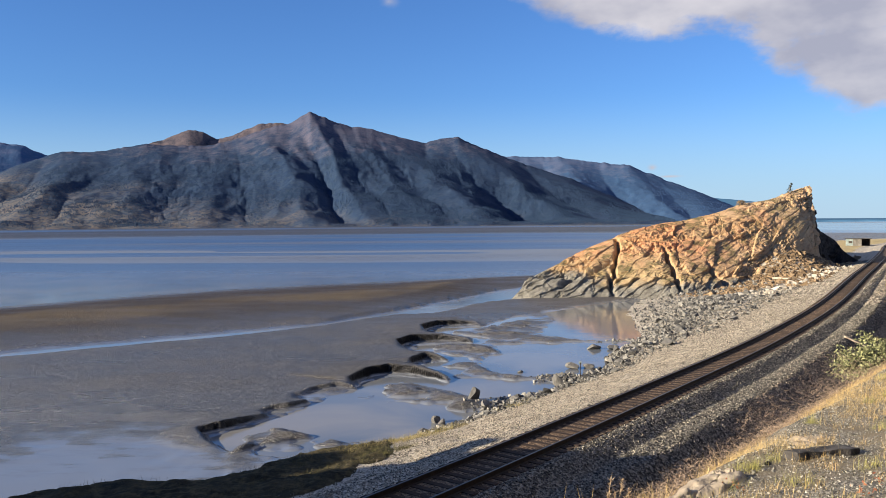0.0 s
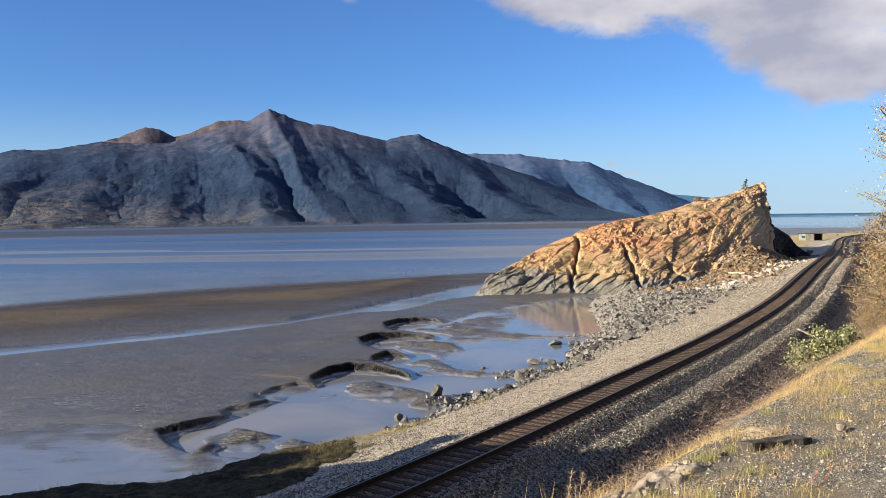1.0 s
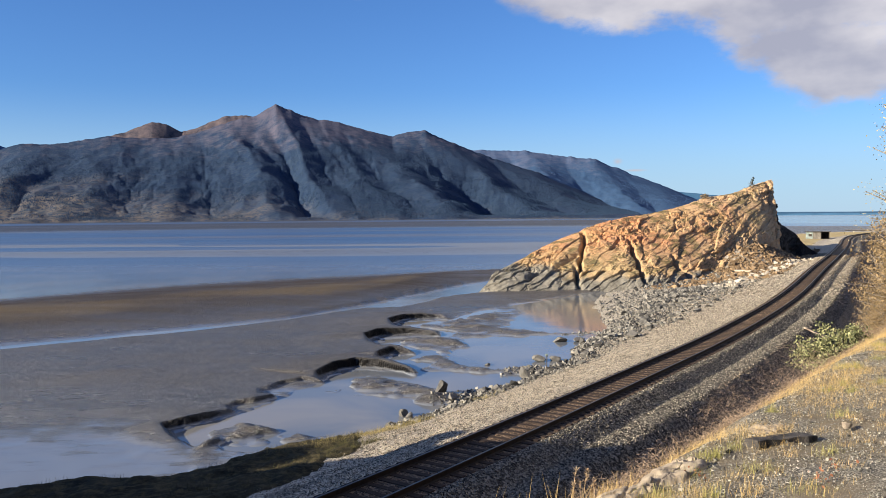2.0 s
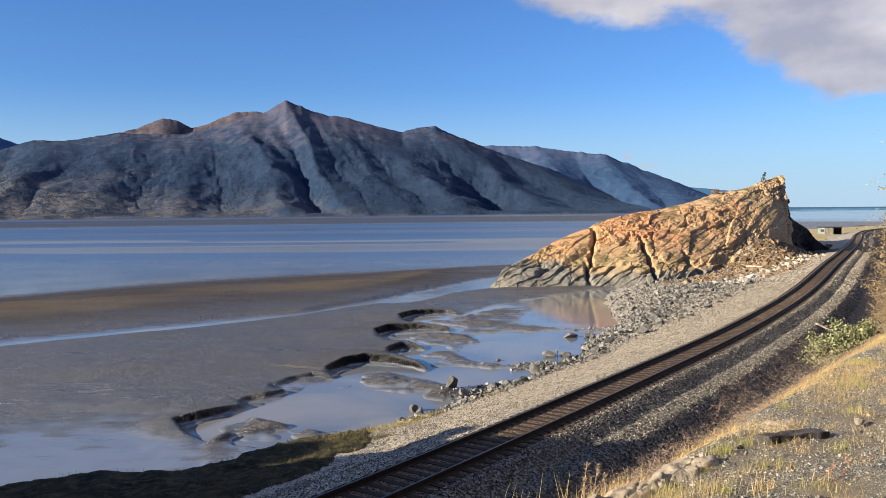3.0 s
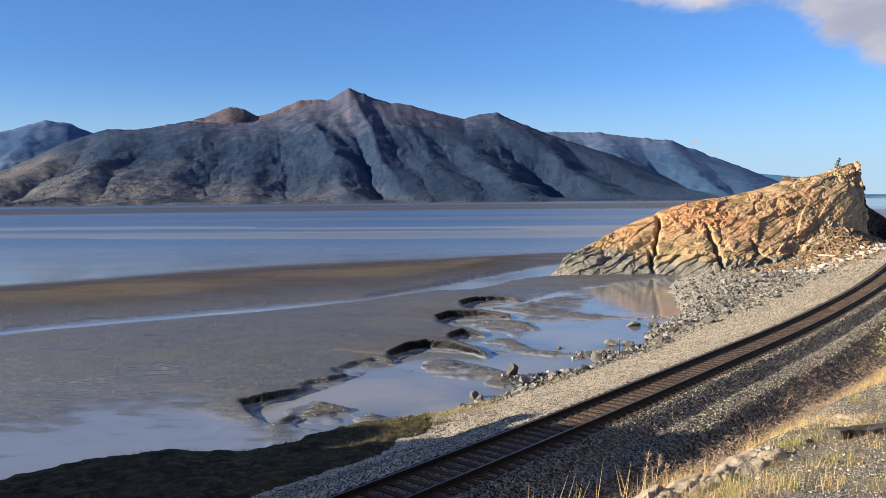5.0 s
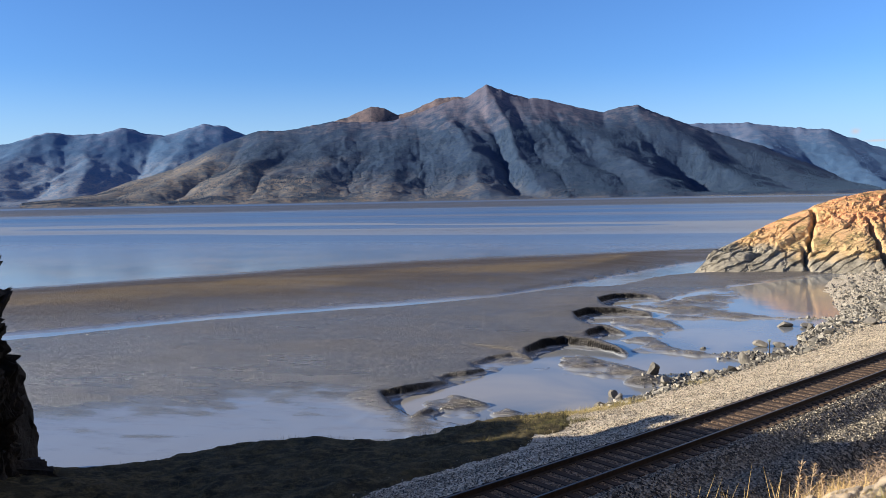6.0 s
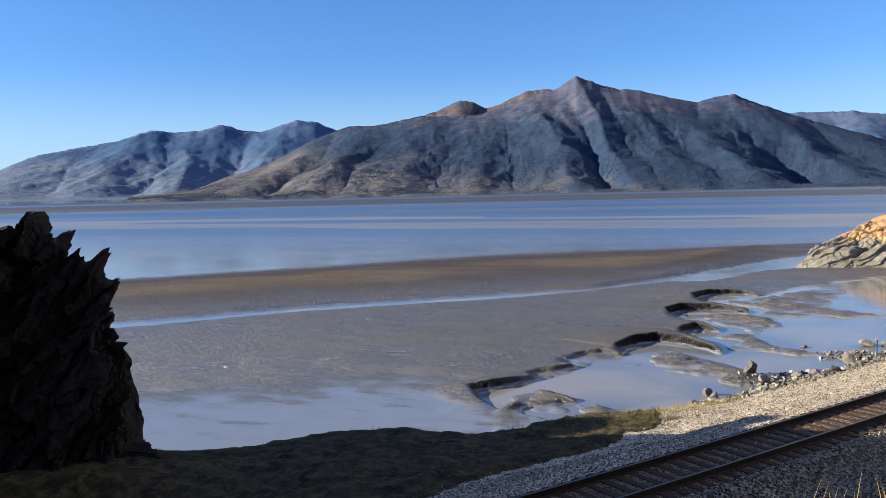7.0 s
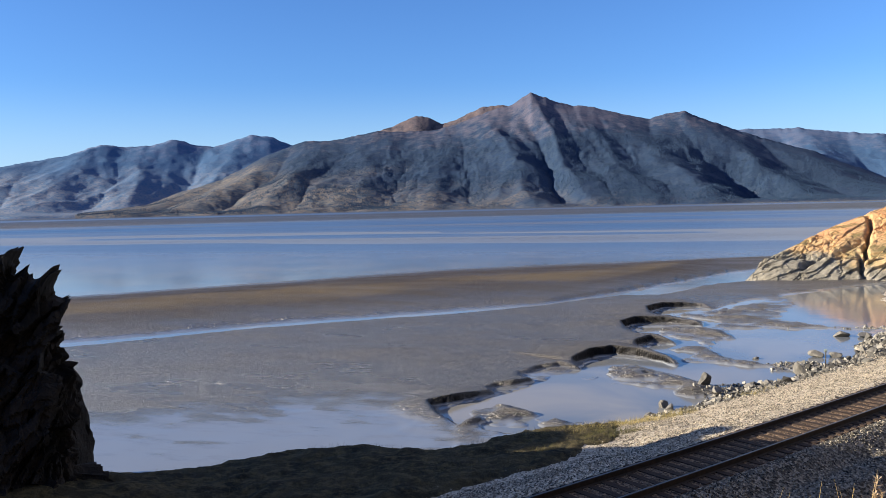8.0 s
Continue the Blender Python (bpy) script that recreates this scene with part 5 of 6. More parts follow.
# ---- stones ----


def rock_shape(seed, sub=2, flat=0.75):
    """A broken, faceted boulder about 1 m across: a ball cut by random planes and roughened."""
    r = np.random.default_rng(seed)
    bm = bmesh.new()
    bmesh.ops.create_icosphere(bm, subdivisions=sub, radius=0.62)
    v = np.array([a.co[:] for a in bm.verts])
    f = np.array([[w.index for w in a.verts] for a in bm.faces])
    bm.free()
    for _ in range(11):
        n = r.normal(size=3)
        n /= np.linalg.norm(n)
        h = r.uniform(0.24, 0.46)
        over = np.maximum(v @ n - h, 0)
        v = v - over[:, None] * n * 0.95
    v = v * np.array([r.uniform(0.9, 1.25), r.uniform(0.75, 1.0), flat * r.uniform(0.8, 1.1)])
    v = v + 0.05 * (np.stack([value_noise(v[:, 0] * 4 + k, v[:, 1] * 4, v[:, 2] * 4) for k in (3, 40, 77)], 1) - 0.5)
    return v, f


def scatter(name, label, category, shapes, material, xyz, size, rng, smooth=False, flat=False):
    """One piece of stuff: many stones lying at xyz with the given sizes."""
    n = len(xyz)
    rot = turn_z(rng.uniform(0, 6.28, n)) if flat else turns(rng, n)
    M = rot * np.asarray(size)[:, None, None]
    P = np.concatenate([M, np.asarray(xyz)[:, :, None]], 2)
    which = rng.integers(0, len(shapes), n)
    verts, faces, base = [], [], 0
    for i, (v, f) in enumerate(shapes):
        q = P[which == i]
        if not len(q):
            continue
        a = np.einsum("nij,vj->nvi", q[:, :, :3], v) + q[:, None, :, 3]
        verts.append(a.reshape(-1, 3))
        faces.append((f[None] + (np.arange(len(q)) * len(v))[:, None, None] + base).reshape(-1, 3))
        base += len(q) * len(v)
    v, f = np.vstack(verts), np.vstack(faces)
    me = bpy.data.meshes.new(name)
    me.vertices.add(len(v)), me.vertices.foreach_set("co", v.astype(np.float32).ravel())
    me.loops.add(f.size), me.loops.foreach_set("vertex_index", f.astype(np.int32).ravel())
    me.polygons.add(len(f)), me.polygons.foreach_set("loop_start", np.arange(0, f.size, 3, dtype=np.int32))
    me.polygons.foreach_set("use_smooth", np.full(len(f), smooth))
    me.update(calc_edges=True)
    me.materials.append(material)
    return tagged(new(name, me), label, category, kind="stuff")


GREY_ROCK = stone_material("grey_shore_rock", (0.035, 0.034, 0.032), (0.40, 0.375, 0.32), 1.6)
PALE_ROCK = stone_material("pale_rubble", (0.30, 0.26, 0.20), (0.62, 0.55, 0.44))
ROAD_GRIT = stone_material("road_grit", (0.06, 0.056, 0.048), (0.60, 0.56, 0.455), 1.7)


def boulder_material():
    a = Mat("boulder_stone", 0.85, 0.25)
    c = a.mix(a.range(a.noise(2.2, 5), 0.35, 0.65), (0.055, 0.054, 0.052), (0.15, 0.142, 0.128))
    a.color(a.mix(a.math("MULTIPLY", a.piece(), 0.5), c, (0.24, 0.222, 0.19)))
    a.bump(a.noise(6, 5, 0.6), 0.7, 0.06)
    return a.m


BOULDER = boulder_material()
rng = np.random.default_rng(11)
chips = [chip_shape(i) for i in range(5)]

# crushed stone on the railway bed
n = 150000
l = 2 + 78 * rng.uniform(0, 1, n) ** 1.3
s = rng.uniform(-4.3, 10.5, n)
keep = rng.uniform(0, 1, n) < np.where(s > 2.5, 0.95 * np.exp(-np.clip(s - seam_s(l), 0, 9) / 0.15) , 1.0) + (l > 30)
l, s = l[keep], s[keep]
x, y = from_line(l, s)
size = rng.uniform(0.030, 0.072, len(l)) * (1 + 0.45 * sstep(30, 70, l)) * np.where(np.abs(s) < 1.3, 0.75, 1)
z = bed_z(l, s) + 0.1 * size - np.where(np.abs(s) < 1.3, 0.010, 0) + 0.12 * sstep(0, 0.8, s - seam_s(l)) * (l < 33)
P = np.stack([x, y, z], 1)
# darker copy of the ballast stone, standing in for the ditch's shade
SHADED_DITCH_STONE = stone_material("shaded_ditch_stone", (0.016, 0.015, 0.014), (0.64, 0.57, 0.44), 2.1)
RUSTY_STONE = stone_material("rust_stained_stone", (0.035, 0.02, 0.014), (0.42, 0.29, 0.19), 1.3)
sea, gauge, ditch = s > 1.15, np.abs(s) <= 1.15, s < -1.15
scatter("ballast", "loose grey and buff crushed-stone ballast beside the rails", "gravel", chips, STONE, P[sea], size[sea], rng)
scatter("rusty_ballast", "rust-stained crushed stone between the rails", "gravel", chips, RUSTY_STONE, P[gauge], size[gauge], rng)
scatter("ditch_ballast", "crushed stone on the ditch side, darkened for shade, with pale chips", "gravel", chips, SHADED_DITCH_STONE, P[ditch], size[ditch], rng)

n = 26000
l, s = rng.uniform(76, 150, n), rng.uniform(-4.2, 7.5, n)
keep = np.abs(s) > 1.45
l, s, n = l[keep], s[keep], int(keep.sum())
x, y = from_line(l, s)
size = rng.uniform(0.08, 0.17, n)
scatter("far_ballast", "buff crushed-stone ballast along the bend of the line", "gravel", chips, STONE, np.stack([x, y, bed_z(l, s) + 0.1 * size], 1), size, rng)

# broken rock between the line and the headland
boulders = [rock_shape(i, 1) for i in range(4)] + chips[:4]


def shore_z(x, y):
    l, s = to_line(x, y)
    return np.maximum(bed_z(l, s), mud_z(x, y))


n = 22000
l, s = 25 + 85 * rng.uniform(0, 1, n), rng.normal(0, 1, n)
mid = np.interp(l, [24, 28, 42, 52, 60, 80, 100, 110], [8.4, 8.6, 9.2, 10.6, 10.8, 12.0, 13.5, 12.0])
wide = np.interp(l, [25, 30, 40, 60, 80, 100], [0.4, 0.7, 1.3, 2.6, 3.8, 4.6])
s = mid + s * wide
s = np.where(s < mid - 1.7 * wide, mid, s)
x, y = from_line(l, s)
dry = shore_z(x, y) > 0.0
l, s, x, y = l[dry], s[dry], x[dry], y[dry]
n = len(l)
size = np.clip(np.exp(rng.normal(-1.5, 0.55, n)), 0.1, 1.3) * np.interp(l, [28, 45, 90], [0.42, 0.50, 0.66])
scatter("rubble", "grey angular shore rubble piled below the railway bed", "rubble", boulders, GREY_ROCK,
        np.stack([x, y, shore_z(x, y) + 0.12 * size], 1), size, rng)
n = 480
l = rng.uniform(86, 130, n)
s = np.interp(l, [86, 100, 126], [8.2, 6.2, 4.0]) + rng.normal(0, 0.75, n)
x, y = from_line(l, s)
size = np.clip(np.exp(rng.normal(-1.1, 0.45, n)), 0.15, 0.85)
scatter("pale_rubble", "pale broken stone dumped along the foot of the embankment", "rubble", boulders, PALE_ROCK,
        np.stack([x, y, shore_z(x, y) + 0.2 * size], 1), size, rng)

# brown scree between the rubble and the foot of the rock
SCREE = stone_material("brown_scree", (0.12, 0.08, 0.045), (0.40, 0.275, 0.155))
n = 23000
l = rng.uniform(94, 168, n)
s = np.interp(l, [80, 100, 120, 150, 168], [14.5, 10.5, 9.0, 8.0, 7.0]) + rng.normal(0, 1, n) * np.interp(l, [80, 100, 115, 130, 150], [2.0, 3.2, 4.2, 4.2, 3.0])
keep = s > 3.4 + 0.8 * rng.uniform(0, 1, n)
l, s = l[keep], s[keep]
x, y = from_line(l, s)
size = np.clip(np.exp(rng.normal(-1.6, 0.55, len(l))), 0.1, 0.9)
scatter("scree", "brown broken scree at the foot of the rock headland", "rubble", chips, SCREE, np.stack([x, y, shore_z(x, y) + 0.12 * size], 1), size, rng)

# single boulders on the shore and in the pools
shapes = []
for i in range(7):
    v, f = rock_shape(30 + i, 3, 0.72)
    shapes.append(soup("boulder", v.tolist(), f.tolist(), BOULDER))
for i, (x, y, w, up) in enumerate(((6.9, 48.6, 1.5, 1.25), (1.6, 44.5, 1.6, 1.0), (2.2, 42.9, 1.2, 0.9), (2.9, 43.4, 0.8, 0.8), (-0.5, 40.2, 0.9, 1.1),
                                   (-0.1, 39.8, 1.0, 0.9), (-1.1, 38.2, 1.0, 0.7), (-0.4, 38.6, 0.6, 0.8), (11.7, 63.2, 2.2, 0.45), (13.3, 63.1, 2.1, 0.4),
                                   (8.7, 54.8, 1.7, 0.6), (9.8, 54.9, 1.5, 0.6), (5.1, 53.6, 0.9, 0.5), (11.8, 54.2, 1.4, 0.8), (9.6, 52.0, 1.0, 0.7),
                                   (13.3, 57.3, 1.3, 0.8), (16.2, 58.0, 1.6, 0.9), (15.2, 60.4, 1.2, 0.8), (19.4, 66.5, 1.4, 0.9), (23.2, 74.0, 1.3, 0.9),
                                   (26.8, 80.5, 1.4, 0.8), (30.5, 86.0, 1.4, 0.9), (34.5, 92.0, 1.5, 0.8), (3.9, 44.6, 1.0, 0.8), (4.9, 45.6, 1.1, 0.7))):
    ob = new("boulder", shapes[i % len(shapes)])
    g = float(np.maximum(shore_z(np.array([x]), np.array([y]))[0], 0.0))
    ob.matrix_basis = pose(x, y, g + 0.16 * w * up, 0, 0, 47 * i) @ Matrix.Diagonal((w * 0.50, w * 0.46, w * up * 0.68, 1))
    tagged(ob, "grey angular boulder half sunk at the muddy shore", "boulder", "shore boulders")

# grit and stones of the pull-out
n = 95000
l, s = -2.0 + 16 * rng.uniform(0, 1, n) ** 1.25, CREST - 4.2 + 4.3 * rng.uniform(0, 1, n)
m = 9000
l = np.concatenate([l, rng.normal(0, 6.5, m)])
s = np.concatenate([s, np.minimum(CREST - np.abs(rng.normal(0, 3.8, m)), CREST)])
n = n + m
keep = fbm(l * 0.9, s * 0.9, octaves=3) + rng.normal(0, 0.08, n) > 0.27
l, s = l[keep], s[keep]
x, y = from_line(l, s)
size = np.clip(np.exp(rng.normal(-4.75, 0.42, len(l))), 0.006, 0.032)
scatter("road_gravel", "loose grey roadside gravel with pale stones", "gravel", [grit_shape(i) for i in range(6)] + chips[:2], ROAD_GRIT, np.stack([x, y, bank_z(l, s) + 0.15 * size], 1), size, rng)

# ---- plants ----


def blade_shape(bend, width=0.5):
    """A grass blade 1 m tall, bent forward, tapering to a point."""
    pts = []
    for h, w in ((0, 1), (0.5, 0.8)):
        x = bend * h * h
        pts += [(x, -w * width * 0.02, h * (1 - 0.25 * bend * h)), (x, w * width * 0.02, h * (1 - 0.25 * bend * h))]
    pts.append((bend, 0, 1 - 0.25 * bend))
    return np.array(pts), np.array([(0, 1, 3), (0, 3, 2), (2, 3, 4)])


def leaf_material(name, a_col, b_col, rough=0.6):
    a = Mat(name, rough, 0.25)
    a.color(a.mix(a.island(), a_col, b_col))
    return a.m


STRAW = leaf_material("dry_grass", (0.38, 0.25, 0.09), (0.65, 0.48, 0.215), 0.8)
GREEN_GRASS = leaf_material("green_grass", (0.17, 0.18, 0.04), (0.46, 0.40, 0.14), 0.8)
DUN_GRASS = leaf_material("dun_turf_grass", (0.026, 0.028, 0.012), (0.16, 0.135, 0.06), 0.85)
SHORE_STRAW = leaf_material("yellow_sedge", (0.16, 0.14, 0.04), (0.46, 0.36, 0.15), 0.8)
SEDGE = leaf_material("olive_sedge", (0.02, 0.027, 0.009), (0.15, 0.13, 0.045), 0.8)
DEAD_WEED = leaf_material("dead_weed_stems", (0.12, 0.083, 0.062), (0.43, 0.32, 0.22), 0.9)
OCHRE_LEAF = leaf_material("ochre_leaves", (0.12, 0.085, 0.04), (0.32, 0.225, 0.115), 0.65)
PALE_LEAF = leaf_material("pale_autumn_leaves", (0.20, 0.17, 0.085), (0.42, 0.36, 0.23), 0.6)
BUSH_LEAF = leaf_material("green_bush_leaves", (0.028, 0.04, 0.012), (0.36, 0.36, 0.17), 0.55)
RED_LEAF = leaf_material("red_ground_leaves", (0.16, 0.06, 0.03), (0.30, 0.13, 0.07), 0.6)
NEEDLE = leaf_material("spruce_needles", (0.014, 0.02, 0.012), (0.045, 0.05, 0.026), 0.8)


def bark_material():
    a = Mat("grey_bark", 0.9, 0.2)
    a.color(a.mix(a.range(a.noise(8, 5), 0.35, 0.65), (0.14, 0.115, 0.09), (0.34, 0.30, 0.25)))
    return a.m


BARK = bark_material()


def grass(name, label, l, s, height, lean, material, ground, rng, width=0.5, bends=(0.15, 0.35, 0.6)):
    n = len(l)
    x, y = from_line(l, s)
    z = ground(l, s) - 0.02
    yaw = rng.uniform(0, 6.28, n)
    tilt = np.abs(rng.normal(0, lean, n))
    R = turn_z(yaw)
    c, t = np.cos(tilt), np.sin(tilt)
    o, one = np.zeros(n), np.ones(n)
    T = np.stack([np.stack([c, o, t], -1), np.stack([o, one, o], -1), np.stack([-t, o, c], -1)], -2)
    M = R @ T * height[:, None, None]
    return scatter_poses(name, label, "grass", [blade_shape(b, width) for b in bends], material,
                         np.concatenate([M, np.stack([x, y, z], 1)[:, :, None]], 2), rng, "stuff")


def scatter_poses(name, label, category, shapes, material, P, rng, kind="stuff", parent=None):
    which = rng.integers(0, len(shapes), len(P))
    verts, faces, base = [], [], 0
    for i, (v, f) in enumerate(shapes):
        q = P[which == i]
        a = np.einsum("nij,vj->nvi", q[:, :, :3], v) + q[:, None, :, 3]
        verts.append(a.reshape(-1, 3))
        faces.append((f[None] + (np.arange(len(q)) * len(v))[:, None, None] + base).reshape(-1, 3))
        base += len(q) * len(v)
    v, f = np.vstack(verts), np.vstack(faces)
    me = bpy.data.meshes.new(name)
    me.vertices.add(len(v)), me.vertices.foreach_set("co", v.astype(np.float32).ravel())
    me.loops.add(f.size), me.loops.foreach_set("vertex_index", f.astype(np.int32).ravel())
    me.polygons.add(len(f)), me.polygons.foreach_set("loop_start", np.arange(0, f.size, 3, dtype=np.int32))
    me.update(calc_edges=True)
    me.materials.append(material)
    if parent is not None:
        return part(name, me, parent, label)
    return tagged(new(name, me), label, category, kind=kind)


rng = np.random.default_rng(23)


def clumped(n, l0, l1, s0, s1, scale, cut, seed, power=1.0):
    """Random places kept where a noise is high, so that they stand in clumps."""
    l, s = l0 + (l1 - l0) * rng.uniform(0, 1, n) ** power, rng.uniform(s0, s1, n)
    keep = fbm(l * scale + seed, s * scale, octaves=3) + rng.normal(0, 0.05, n) > cut
    return l[keep], s[keep]


def crest_s(l):
    return CREST - 0.0006 * np.clip(l, 0, 60) ** 2


def tufts(n, l0, l1, s0, s1, blades, spread, power=1.0):
    """Places of blades that stand in separate small tufts."""
    cl, cs = l0 + (l1 - l0) * rng.uniform(0, 1, n) ** power, rng.uniform(s0, s1, n)
    who = rng.integers(0, n, n * blades)
    w = spread * rng.uniform(0.5, 1.5, n)[who]
    return cl[who] + rng.normal(0, 1, len(who)) * w, cs[who] + rng.normal(0, 1, len(who)) * w


# golden grass along the crest of the bank
l, s = clumped(72000, -1.0, 36, -0.55, 0.6, 0.9, 0.42, 3, 1.3)
grass("golden_grass", "dry golden grass along the crest of the bank", l, crest_s(l) + s, rng.uniform(0.06, 0.17, len(l)) * (1 + 0.5 * sstep(8, 25, l)), 0.3, STRAW, bank_z, rng, 0.26)
l, s = clumped(60000, 6, 27, -2.3, -0.25, 0.7, 0.45, 12, 1.1)
grass("straw_sward", "thin golden grass spreading over the top of the bank", l, crest_s(l) + s, rng.uniform(0.05, 0.15, len(l)), 0.75, STRAW, bank_z, rng, 0.3)
l, s = tufts(230, 0.5, 20, -3.4, -0.3, 60, 0.07, 1.2)
grass("gravel_grass", "sparse straw tufts in the roadside gravel", l, crest_s(l) + s, rng.uniform(0.04, 0.15, len(l)), 0.55, STRAW, bank_z, rng, 0.5)
# dead weeds and brush on the slope under the crest
l, s = clumped(150000, -2, 40, 0.25, 3.0, 0.8, 0.37, 5, 1.4)
x, y = from_line(l, crest_s(l) + s)
mound = sstep(0.40, 0.62, fbm(l * 1.1 + 8, s * 1.1, octaves=3)) * sstep(0.3, 1.2, s)
P = turns(rng, len(l)) * rng.uniform(0.03, 0.10, len(l))[:, None, None]
P[:, 2] *= 0.7
P = np.concatenate([P, np.stack([x, y, bank_z(l, crest_s(l) + s) + rng.uniform(0, 0.10, len(l)) + (0.42 + 0.6 * sstep(5, 9, l) * sstep(20, 15, l)) * mound * rng.uniform(0, 1, len(l))], 1)[:, :, None]], 2)
scatter_poses("dead_brush", "tangled brown dead weeds on the bank below the crest", "brush", [blade_shape(b, 1.3) for b in (0.2, 0.6, 1.0)], DEAD_WEED, P, rng)
l, s = clumped(9000, 10, 90, 1.8, 6.4, 0.4, 0.50, 15)
grass("slope_grass", "yellow-green grass on the lower slope of the bank", l, crest_s(l) + s, rng.uniform(0.2, 0.5, len(l)), 0.5, GREEN_GRASS, bank_z, rng, 0.5)
# shaded turf by the shore


def turf_top(l, s):
    return bed_z(l, s) + 0.12 * sstep(-0.1, 0.6, s - seam_s(l))



l, s = clumped(36000, -16, 30, 3.6, 13.2, 0.45, 0.40, 2)
keep = s > seam_s(l) + rng.normal(0.1, 0.35, len(l))
l, s = l[keep], s[keep]
grass("shore_grass", "low dun turf and sedge on the shore terrace", l, s, rng.uniform(0.08, 0.26, len(l)), 0.9, DUN_GRASS, turf_top, rng, 0.8)
l = rng.uniform(15, 35, 9000)
s = np.interp(l, [14, 18, 23, 35], [9.2, 8.2, 7.8, 8.2]) + rng.normal(0, 0.35, len(l))
keep = fbm(l * 0.5, s * 0.5, octaves=3) > 0.47
l, s = l[keep], s[keep]
grass("shore_straw", "sunlit yellow grass tufts at the edge of the shore", l, s, rng.uniform(0.10, 0.38, len(l)), 0.5, SHORE_STRAW, bed_z, rng, 0.5)

# a thick clump of sedge where the turf runs out against the crushed stone
l, s = tufts(130, 15.0, 20.5, 5.6, 8.2, 60, 0.16)
grass("sedge_clump", "thick olive-green sedge clump at the end of the turf", l, s, rng.uniform(0.12, 0.36, len(l)), 0.9, SEDGE, bed_z, rng, 0.7)


def leaf_shape(kind):
    """A leaf 1 m long, folded along its rib."""
    w = (0.28, 0.34, 0.24)[kind]
    v = [(0, 0, 0), (0.35, w, 0.10), (0.35, -w, 0.10), (0.75, w * 0.7, 0.06), (0.75, -w * 0.7, 0.06), (1, 0, -0.06)]
    return np.array(v), np.array([(0, 5, 1), (0, 2, 5), (1, 5, 3), (2, 4, 5)])


LEAVES = [leaf_shape(i) for i in range(3)]


def limb(points, r0, r1, sides=7):
    """A tapered limb along points."""
    pts = np.asarray(points, float)
    verts, faces = [], []
    for i, p in enumerate(pts):
        d = pts[min(i + 1, len(pts) - 1)] - pts[max(i - 1, 0)]
        d = d / np.linalg.norm(d)
        a = np.cross(d, (0.3, 0.9, 0.1))
        a /= np.linalg.norm(a)
        b = np.cross(d, a)
        r = r0 + (r1 - r0) * i / (len(pts) - 1)
        for k in range(sides):
            t = 2 * math.pi * k / sides
            verts.append(tuple(p + r * (math.cos(t) * a + math.sin(t) * b)))
    for i in range(len(pts) - 1):
        for k in range(sides):
            faces.append((i * sides + k, i * sides + (k + 1) % sides, (i + 1) * sides + (k + 1) % sides, (i + 1) * sides + k))
    return verts, faces


def woody(name, label, category, base, height, spread, stems, twigs, leaf_n, leaf_size, material, seed, droop=0.2, first=0.25, leaf_label=""):
    """A shrub or small tree: stems from one base, twigs off them, leaves in loose clumps along the twigs."""
    r = np.random.default_rng(seed)
    top = thing(name, label, category, pose(*base))
    verts, faces, tips = [], [], []

    def add(points, a, b, sides=6):
        v, f = limb(points, a, b, sides)
        o = len(verts)
        verts.extend(v)
        faces.extend([tuple(i + o for i in q) for q in f])

    for k in range(stems):
        ang = 2 * math.pi * (k + r.uniform(-0.3, 0.3)) / stems
        lean = spread * (r.uniform(0.25, 0.6) if stems > 1 else 0.1)
        h = height * r.uniform(0.75, 1.0)
        pts = [np.array([math.cos(ang) * lean * t ** 1.3, math.sin(ang) * lean * t ** 1.3, h * t]) + r.normal(0, 0.02 * height, 3) * t for t in np.linspace(0, 1, 8)]
        pts[0] = np.array([0.03 * k, 0.02 * k, -0.15])
        add(pts, 0.016 * height / stems ** 0.4, 0.003 * height)
        for _ in range(twigs):
            t = r.uniform(first, 0.98)
            i = min(int(t * 7), 6)
            p = pts[i] + (pts[i + 1] - pts[i]) * (t * 7 - i)
            a = r.uniform(0, 6.28)
            reach = spread * r.uniform(0.25, 0.75) * (1.05 - 0.75 * t) * 1.3
            end = p + np.array([math.cos(a) * reach, math.sin(a) * reach, reach * r.uniform(0.2, 1.0) - droop * reach])
            midp = (p + end) / 2 + r.normal(0, 0.08 * reach, 3)
            add([p, midp, end], 0.004 * height, 0.0015 * height, 4)
            tips.append((p, midp, end))
    part("trunk", soup("trunk", verts, faces, BARK, True), top, "slender grey stems")
    n = leaf_n
    pick = r.integers(0, len(tips), n)
    t = r.uniform(0.25, 1.08, n)[:, None]
    seg = np.array(tips)[pick]
    c = seg[:, 0] * (1 - t) ** 2 + 2 * seg[:, 1] * t * (1 - t) + seg[:, 2] * t ** 2 + r.normal(0, 0.045 * spread, (n, 3))
    M = turns(r, n) * (leaf_size * r.uniform(0.6, 1.2, n))[:, None, None]
    scatter_poses("crown", leaf_label, "", LEAVES, material, np.concatenate([M, c[:, :, None]], 2), r, parent=top)
    return top


def on_bank(az, dist):
    """Place on the bank at a bearing to the right and a distance from the eye."""
    x, y = math.sin(radians(az)) * dist, math.cos(radians(az)) * dist
    l, s = to_line(np.array([x]), np.array([y]))
    z = max(float(bank_z(l, s)[0]), float(bed_z(l, s)[0])) if s[0] < -5.6 else float(bed_z(l, s)[0])
    return x, y, z


woody("green_bush", "leafy pale-green bush on the bank by the railway ditch", "bush", on_bank(27.6, 19.5), 0.8, 1.0, 9, 10, 3000, 0.065, BUSH_LEAF, 3)
